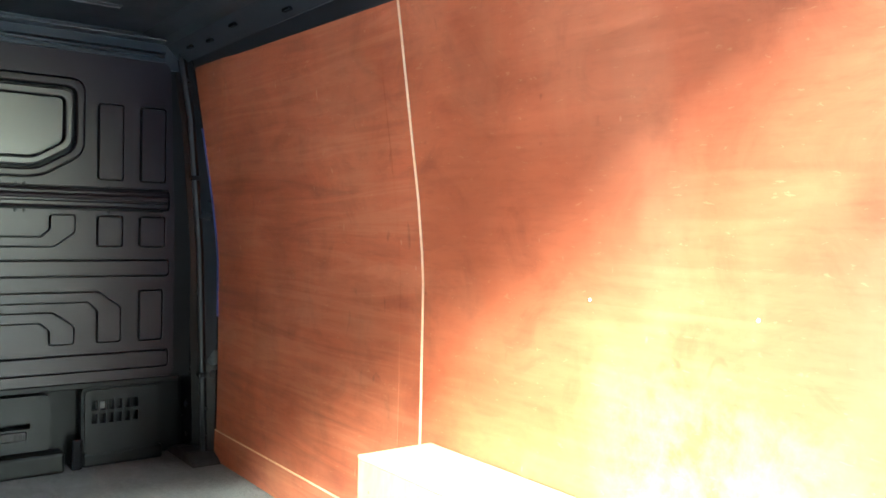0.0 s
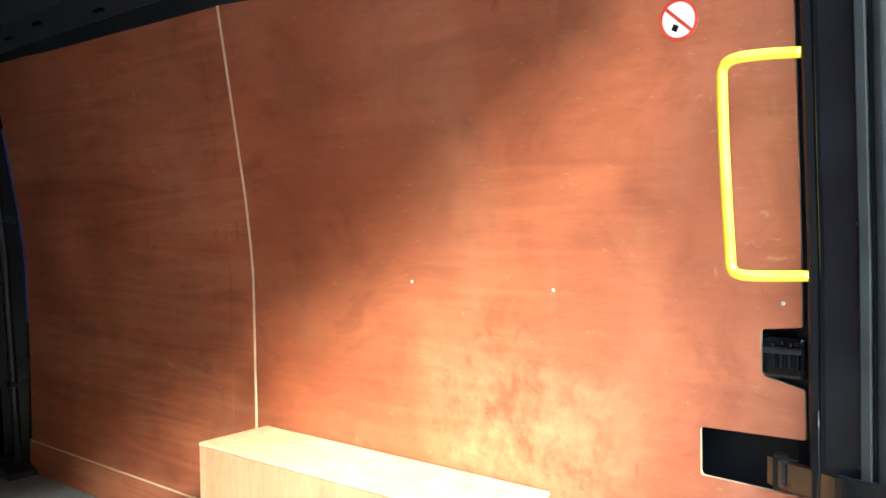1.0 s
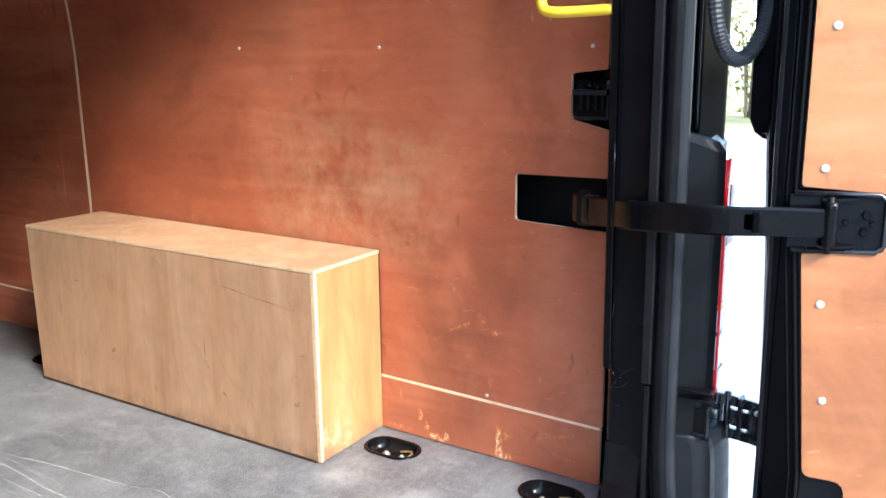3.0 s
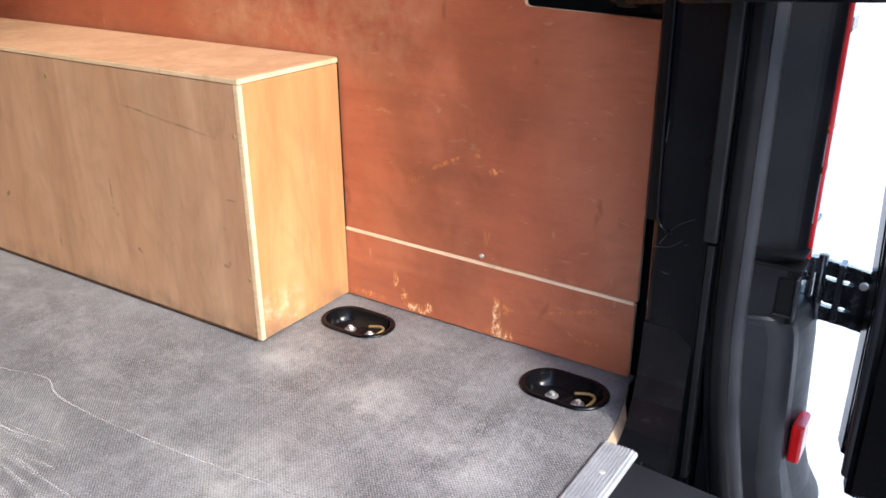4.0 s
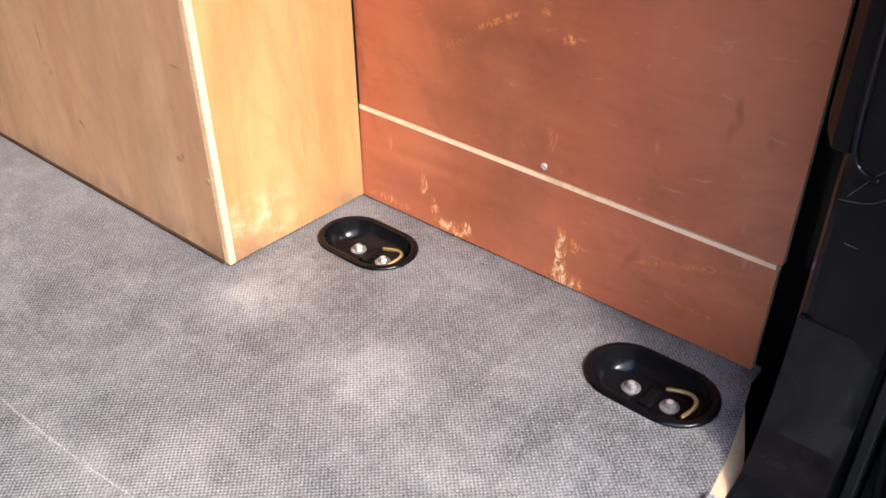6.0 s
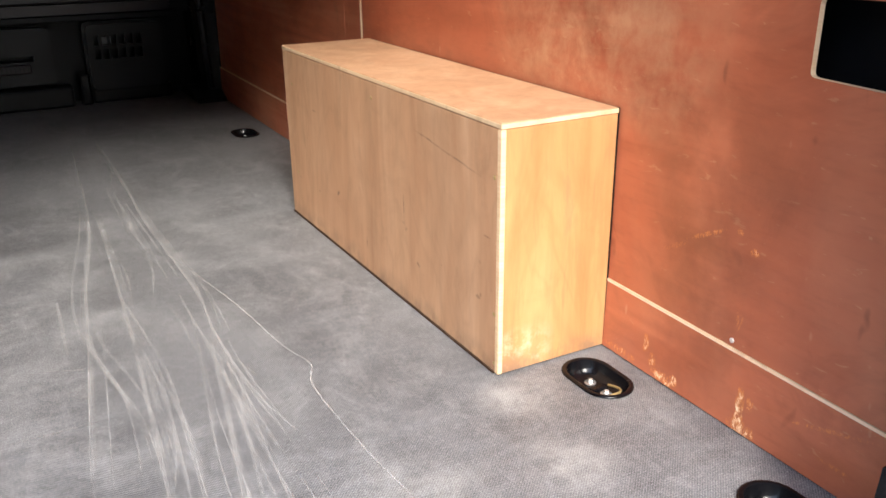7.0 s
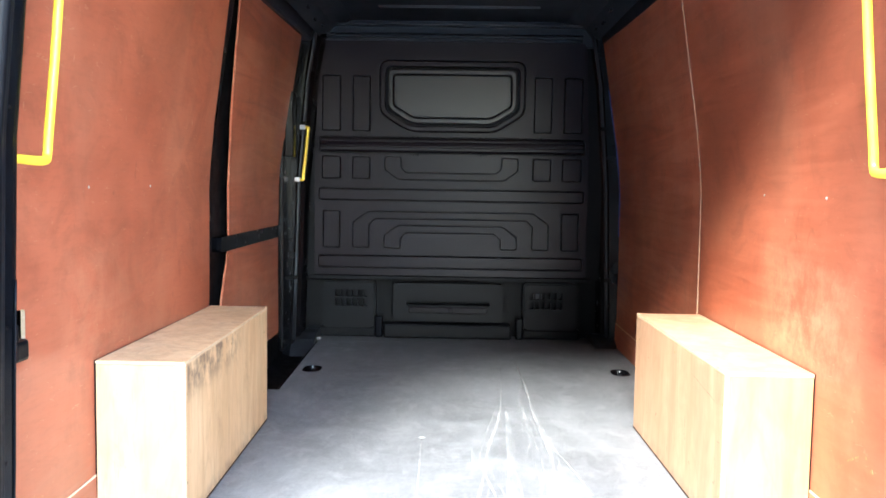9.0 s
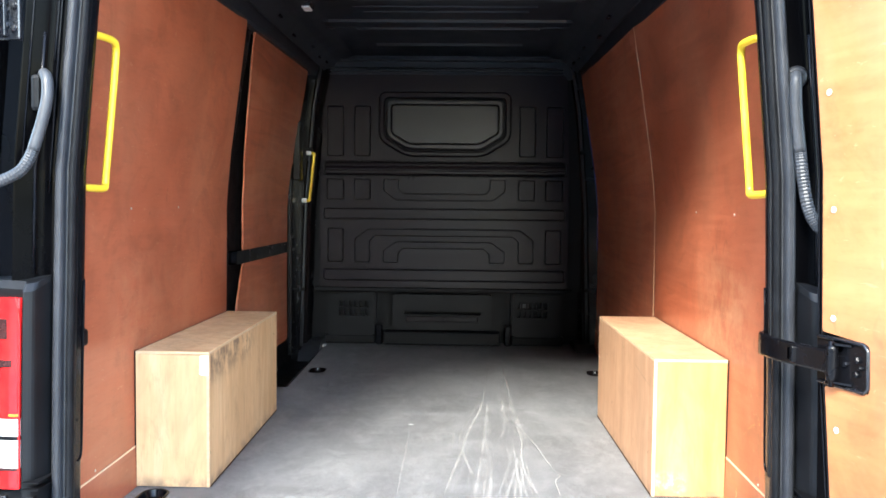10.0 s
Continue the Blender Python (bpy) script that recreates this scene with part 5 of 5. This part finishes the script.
# ---- rear doors, folded back on their hinges ----
def rear_door(side, angle, label, stay=True):
    """A door hung at the rear corner; u runs from hinge edge to free edge, n from outer skin to inner face."""
    d = thing("rear_door", label, "van door", "rear doors")
    a = radians(angle)
    du, dn = Vector((math.sin(a), -math.cos(a), 0)), Vector((-math.cos(a), -math.sin(a), 0))
    root = Vector((0.925, -0.262, 0)) if stay else Vector((1.03, -0.30, 0))

    def at(u, n, z):
        p = root + du * u + dn * n
        return (at_side(side, p.x + lean(z)), p.y, z)

    rim = [(0.0, 0.0), (0.0, 0.03), (0.006, 0.036), (0.004, 0.085), (0.012, 0.095), (0.010, 0.118), (0.02, 0.125), (0.725, 0.125), (0.735, 0.118), (0.735, 0.03), (0.76, 0.02), (0.76, 0.0)]
    zs = (-0.02, 0.0, 0.2, 0.5, 0.7, 0.95, 1.1, 1.33, 1.55, 1.78)
    # the hinge edge is cut back towards the foot
    back = lambda z: 0.024 * min(1.0, max(0.0, (0.7 - z) / 0.45))
    part("door_shell", loft([[at(u + back(z) * (1.0 if n < 0.09 else 0.3) if u < 0.05 else u, n, z) for u, n in rim] for z in zs]), GLOSS_BLACK, d)
    fz = (0.705, 0.715, 0.735, 0.95, 1.1, 1.33, 1.55, 1.78)
    fu = (-0.004, -0.016, -0.024, -0.026, -0.026, -0.026, -0.026, -0.026)
    part("skin_flange", loft([[at(u, n, z) for u, n in ((e, 0.0), (e - 0.002, 0.006), (e, 0.012), (e + 0.01, 0.018), (0.006, 0.034), (0.006, 0.0))] for e, z in zip(fu, fz)]), GLOSS_BLACK, d)
    for n in (0.045, 0.066):
        part("edge_bead", tube([at(0.003 + back(z), n, z) for z in zs[1:]], 0.004, 6), GLOSS_BLACK, d, smooth=True)
    part("door_edge_seal", tube([at(0.012 + 0.3 * back(z), 0.108, z) for z in zs[1:]], 0.008, 8), RUBBER, d, smooth=True)
    # darkened sheet over the jamb face between hinge edge and lining, with its pressed beads
    rows = (-0.015, 0.165, 0.3, 0.54, 0.645, 0.95, 1.1, 1.33, 1.55, 1.7)
    lip = lambda z: 0.045 + 0.037 * min(1.0, max(0.0, (0.6 - z) / 0.435))
    part("jamb_overlay", loft([[at(u, n, z) for u, n in ((0.021, 0.1245), (0.023, 0.1268), (lip(z) - 0.002, 0.1268), (lip(z) - 0.001, 0.1245))] for z in rows]), JAMB, d)
    for far, r, mat in ((0.0075, 0.0042, BULK_DARK), (0.02, 0.0016, GLOSS_BLACK)):
        part("jamb_bead", tube([at(max(0.0235, lip(z) - far), 0.127, z) for z in rows], r, 8), mat, d, smooth=True)
    ply = rounded([(0.082, 0.165), (0.145, 0.160), (0.155, 0.02), (0.70, 0.02), (0.70, 1.70), (0.045, 1.70), (0.045, 0.645), (0.168, 0.637), (0.168, 0.545), (0.052, 0.54)], [0.012, 0.02, 0.02, 0.03, 0.05, 0.03, 0.006, 0.012, 0.012, 0.006], 3)
    bm = plate(ply, lambda u, v, w: at(u, w, v), 0.135, 0.126, cuts=BENDS)
    part("door_board", bm, (DOOR_PLY, EDGE), d, "stained plywood door lining")
    for z in (0.30, 0.46, 0.673, 0.88, 1.1, 1.3, 1.5):
        part("screw", knob(at(0.075 + 0.1 * max(0.0, 0.56 - z), 0.1352, z), (dn.x * side, dn.y, 0), 0.0062, 0.0022, 10), SCREW, d, smooth=True)
    for z in (0.26, 0.9, 1.5):
        part("screw", knob(at(0.67, 0.1352, z), (dn.x * side, dn.y, 0), 0.0062, 0.0022, 10), SCREW, d, smooth=True)
    # the stay's bracket set into the board
    tray = part("stay_bracket", loft([[at(u, n, z) for u, n in ((0.03, 0.126), (0.03, 0.1345), (0.164, 0.1345), (0.164, 0.126))] for z in (0.55, 0.633)]), BLACK, d, "black steel stay bracket")
    for z in (0.553, 0.626):
        part("flange", loft([[at(u, n, q) for u, n in ((0.075, 0.134), (0.073, 0.150), (0.098, 0.152), (0.125, 0.138), (0.125, 0.134))] for q in (z, z + 0.004)]), BLACK, tray)
    part("pin", tube([at(0.085, 0.148, 0.545), at(0.085, 0.148, 0.632)], 0.006, 10), BLACK, tray, smooth=True)
    part("yoke", tube([at(0.086, 0.147, q) for q in (0.5575, 0.566, 0.616, 0.6245)], 0.0115, 14), STAY, tray, smooth=True)
    part("tray_rim", tube([at(u, 0.136, q) for u, q in ((0.035, 0.635), (0.155, 0.635), (0.165, 0.625), (0.165, 0.557), (0.155, 0.547), (0.035, 0.547))], 0.0042, 8), HINGE, tray, smooth=True)
    for u, z, r in ((0.11, 0.592, 0.0055), (0.136, 0.578, 0.007), (0.138, 0.604, 0.0075), (0.147, 0.591, 0.005)):
        part("bolt", knob(at(u, 0.1345, z), (dn.x * side, dn.y, 0), r, 0.007, 6), GLOSS_BLACK, tray)
    # stay arm curving in through the pillar to its slot in the wall
    if stay:
        line = curve_through([(side * 0.882, 0.06, 0.567), (side * 0.862, 0.03, 0.567), (side * 0.815, -0.035, 0.575), (side * 0.772, -0.10, 0.582), (side * 0.760, -0.17, 0.587), (side * 0.766, -0.25, 0.589), (side * 0.786, -0.32, 0.591), at(0.085, 0.150, 0.592)], 6)
        rings = []
        for i, p in enumerate(line):
            t = (line[min(i + 1, len(line) - 1)] - line[max(i - 1, 0)]).normalized()
            o = Vector((t.y, -t.x, 0)).normalized() * 0.005
            h = 0.028 - 0.0065 * i / (len(line) - 1)
            rings.append([p + o + Vector((0, 0, h - 0.004)), p + o * 0.5 + Vector((0, 0, h)), p - o * 0.5 + Vector((0, 0, h)), p - o + Vector((0, 0, h - 0.004)), p - o - Vector((0, 0, h - 0.004)), p - o * 0.5 - Vector((0, 0, h)), p + o * 0.5 - Vector((0, 0, h)), p + o - Vector((0, 0, h - 0.004))])
        arm = part("stay_arm", loft(rings), STAY, d, "curved black steel door stay")
        q = line[-11]
        # solid black block paints the dark of the oblong hole
        part("arm_slot", block(q.x - 0.006, q.x + 0.006, q.y - 0.013, q.y + 0.013, q.z - 0.012, q.z + 0.012, 0.001), HOLE, arm, "black block standing in for the stay's oblong hole")
        part("arm_lug", block(q.x - 0.0078, q.x + 0.0078, q.y - 0.023, q.y - 0.009, q.z - 0.017, q.z + 0.017, 0.003), STAY, arm)
        part("arm_loop", merged(block(side * 0.848, side * 0.862, 0.004, 0.010, 0.552, 0.592), block(side * 0.848, side * 0.862, 0.022, 0.028, 0.552, 0.592), block(side * 0.848, side * 0.862, 0.004, 0.028, 0.590, 0.596)), PLASTIC, arm, "dull steel loop")
        part("arm_roller", block(side * 0.862, side * 0.885, 0.02, 0.05, 0.535, 0.60, 0.006), BULK_DARK, arm)
    else:
        end = part("stay_end", block(side * 0.935, side * 0.873, 0.112, 0.166, 0.506, 0.551, 0.008), HOUSING, d, "unhooked stay end left in the wall slot")
        part("stay_pin", tube([(side * 0.884, 0.128, 0.548), (side * 0.884, 0.128, 0.582)], 0.007, 10), HOUSING, end, smooth=True)
    # hinges
    for z in (0.19, 1.27):
        x = 0.965 + lean(z)
        hx = lambda v: at_side(side, v)
        hinge = part("hinge", block(hx(x - 0.06), hx(x - 0.012), -0.206, -0.188, z - 0.046, z + 0.046, 0.004), HINGE, d, "black steel door hinge")
        line = [(x - 0.03, -0.205, 0.003), (x - 0.018, -0.232, -0.003), (x - 0.006, -0.262, -0.011), (x + 0.004, -0.30, -0.022)]
        bar = lambda pts, half, lift: loft([[(hx(ex - 0.005), ey - 0.003, z + dz + lift - half), (hx(ex + 0.005), ey + 0.003, z + dz + lift - half), (hx(ex + 0.005), ey + 0.003, z + dz + lift + half), (hx(ex - 0.005), ey - 0.003, z + dz + lift + half)] for ex, ey, dz in pts])
        for lift in (0.032, -0.032):
            part("hinge_arm", bar(line, 0.010, lift), HINGE, hinge)
        part("hinge_web", bar(line[1:3], 0.016, 0.0), HINGE, hinge)
        for ey in (-0.215, -0.25):
            part("hinge_rib", block(hx(x - 0.034), hx(x - 0.008), ey - 0.004, ey + 0.004, z - 0.04, z + 0.04, 0.002), HINGE, hinge)
        part("hinge_leaf", bar(line[2:], 0.03, 0.0), HINGE, hinge)
        part("hinge_pin", tube([(hx(x - 0.022), -0.226, z - 0.046), (hx(x - 0.022), -0.226, z + 0.046)], 0.0065, 10), HINGE, hinge, smooth=True)
        for dx, dz in ((-0.048, 0.024), (-0.048, -0.024), (-0.03, 0.016), (-0.03, -0.016)):
            part("bolt", knob((hx(x + dx), -0.206, z + dz), (0, -1, 0), 0.007, 0.007, 12), HINGE, hinge)
        for dy, dz in ((-0.276, 0.008), (-0.29, -0.026)):
            part("bolt", knob((hx(x - 0.006), dy, z + dz), (-side, -0.3, 0), 0.006, 0.005, 10), STEEL, hinge, "bright bolt head")
    return d


rear_door(1, 16.5, "open black rear door lined with stained plywood")
rear_door(-1, 82, "black rear door swung right back, its stay unhooked", False)


# ---- yellow grab handles at the rear ----
def rear_handle(side):
    h = thing("grab_handle", "bright yellow painted tubular grab handle on the pillar", "grab handle", "yellow rear handles")
    x = lambda z: abs(at_side(side, (0.818 if side > 0 else 0.83) + lean(z)))
    pts = [(side * x(1.272), -0.028, 1.272), (side * (x(1.272) - 0.003), 0.03, 1.276), (side * (x(1.272) - 0.005), 0.078, 1.275)]
    pts += [(side * (x(z) - 0.002), y, z) for y, z in ((0.098, 1.262), (0.101, 1.232), (0.102, 1.15), (0.101, 1.05), (0.099, 0.96), (0.096, 0.925))]
    pts += [(side * (x(0.915) - 0.006), 0.076, 0.9145), (side * (x(0.915) - 0.003), 0.02, 0.914), (side * x(0.915), -0.030, 0.916)]
    part("bar", tube(curve_through(pts, 6), 0.0092, 12), YELLOW, h, smooth=True)
    for z in (1.272, 0.915):
        part("end_plate", block(side * (x(z) - 0.004), side * (x(z) + 0.012), -0.04, -0.032, z - 0.009, z + 0.009, 0.002), BLACK, h, "black end plate")
    return h


rear_handle(1)
rear_handle(-1)

# ---- no smoking disc on the wall ----
sign = thing("warning_sticker", "round white and red no smoking sticker on plywood", "sign")
SY, SZ, SR = 0.214, 1.378, 0.037
on_wall = lambda u, v, w: (wall_x(SZ + v, SY) - w, SY - u, SZ + v)
circle = lambda r, n=32: [(r * math.cos(2 * math.pi * i / n), r * math.sin(2 * math.pi * i / n)) for i in range(n)]
part("disc", plate(circle(SR), on_wall, 0.0, 0.0010, sides=0), WHITE, sign)
part("ring", plate(circle(SR * 1.01), on_wall, 0.0012, 0.0018, holes=[circle(SR * 0.86)], sides=0), RED, sign, "red ring")
turn = lambda pts, a: [(x * math.cos(a) - y * math.sin(a), x * math.sin(a) + y * math.cos(a)) for x, y in pts]
part("cigarette", plate(turn([(-0.006, -0.022), (0.0055, -0.022), (0.0055, -0.010), (-0.006, -0.010)], -0.5), on_wall, 0.0011, 0.0014, sides=0), BULK_DARK, sign, "black pictogram")
part("smoke", plate(turn([(-0.003, -0.004), (-0.001, -0.004), (-0.003, 0.008), (-0.005, 0.008)], 0.4), on_wall, 0.0011, 0.0014, sides=0), BULK_DARK, sign)
part("bar", plate(turn([(-0.032, -0.0032), (0.032, -0.0032), (0.032, 0.0032), (-0.032, 0.0032)], -0.75), on_wall, 0.0016, 0.0021, sides=0), RED, sign, "red diagonal bar")

# ---- lock parts seen through the cut-outs ----
for side in (1, -1):
    lock = thing("door_catch", "black plastic door catch set in the wall cut-out", "catch", "door catches")
    part("catch_body", block(side * 0.90, side * 0.965, 0.004, 0.078, 0.725, 0.80, 0.008), BLACK, lock)
    for k, (y, z) in enumerate(((0.03, 0.795), (0.045, 0.798), (0.062, 0.792))):
        part("stud", knob((side * 0.905, y, z - 0.012), (-side, 0, 0.5), 0.007, 0.012, 10), GLOSS_BLACK, lock, smooth=True)
    for k in range(4):
        part("catch_tooth", block(side * 0.888, side * 0.905, 0.012 + k * 0.014, 0.019 + k * 0.014, 0.745, 0.775, 0.002), GLOSS_BLACK, lock)
    part("catch_bar", block(side * 0.885, side * 0.905, 0.006, 0.074, 0.772, 0.782, 0.003), PLASTIC, lock)

# ---- roof lamp ----
lamp = thing("roof_lamp", "small white interior lamp under the van roof", "lamp")
part("lamp_base", block(-0.655, -0.605, 1.80, 1.90, 1.776, 1.803, 0.006), PLASTIC, lamp)
part("lens", block(-0.648, -0.612, 1.81, 1.89, 1.768, 1.779, 0.004), WHITE, lamp, "white lamp lens")

# ---- outer body, closing the place ----
shell = thing("van_shell", "black painted outer body of the van", "van body", kind="structure")
prof = lambda s: [(s * x, z) for x, z in ((1.0, -0.36), (1.015, 0.3), (1.0, 0.9), (0.93, 1.5), (0.86, 1.84), (0.78, 1.90))]
for s in (1, -1):
    outer = prof(s)
    ring = lambda y: [(x, y, z) for x, z in outer] + [(x - s * 0.012, y, z - 0.004) for x, z in reversed(outer)]
    part("body_side", loft([ring(-0.1), ring(1.7), ring(3.5)]), BODY, shell)
part("roof_skin", block(-0.79, 0.79, -0.18, 3.5, 1.885, 1.90, 0.004), BODY, shell)
part("front_close", block(-1.0, 1.0, 3.485, 3.5, -0.36, 1.89), BODY, shell)
for s in (1, -1):
    for y in (1.02, 3.2):
        wheel = part("wheel", knob((s * 0.78, y, GROUND + 0.335), (s, 0, 0), 0.335, 0.2, 28), RUBBER, shell, smooth=False)
        part("rim", knob((s * 0.93, y, GROUND + 0.335), (s, 0, 0), 0.2, 0.06, 20), STEEL, wheel)


# ---- shrubs beyond the yard ----
def shrub(x, y, height, width, seed):
    r = random.Random(seed)
    s = thing("shrub", "tangled dry green and yellow shrub beyond the yard", "shrub", "shrubs beyond the yard", at=(x, y, GROUND))
    stems, leaves = bmesh.new(), bmesh.new()
    tips = []
    for k in range(9):
        a, spread = r.uniform(0, 6.28), r.uniform(0.1, 0.5) * width
        end = Vector((math.cos(a) * spread, math.sin(a) * spread, height * r.uniform(0.75, 1.1)))
        mid = Vector((end.x * 0.35, end.y * 0.35, end.z * 0.5))
        line = curve_through([(0.1 * math.cos(a), 0.1 * math.sin(a), 0), mid, end], 4)
        b = tube(line, 0.035, 5, ripple=lambda i: max(0.15, 1 - i / 8.5))
        stems = merged(stems, b)
        tips += [line[3], line[5], line[6], line[7], line[8]]
    for k in range(900):
        c = r.choice(tips) + Vector((r.gauss(0, 0.28) * width * 0.5, r.gauss(0, 0.28) * width * 0.5, r.gauss(0, 0.16) * height))
        c.z = max(c.z, 0.05)
        q = Euler((r.uniform(0, 6.28), r.uniform(0, 6.28), r.uniform(0, 6.28))).to_matrix()
        n = r.uniform(0.05, 0.11)
        leaves.faces.new([leaves.verts.new(c + q @ Vector(p) * n) for p in ((-1, 0, 0), (0, -0.4, 0.1), (1, 0, 0), (0, 0.4, 0.1))])
    part("stem_clump", stems, BARK, s)
    part("crown", leaves, LEAF, s)
    return s


rng = random.Random(11)
for i in range(9):
    shrub(19.5 + rng.uniform(-0.8, 1.5), -1.5 + i * 1.35 + rng.uniform(-0.3, 0.3), rng.uniform(2.2, 3.4), rng.uniform(1.8, 2.6), 20 + i)
for i in range(5):
    shrub(-19.5 + rng.uniform(-1, 1), 1.0 + i * 1.8, rng.uniform(2.2, 3.2), rng.uniform(1.8, 2.6), 50 + i)
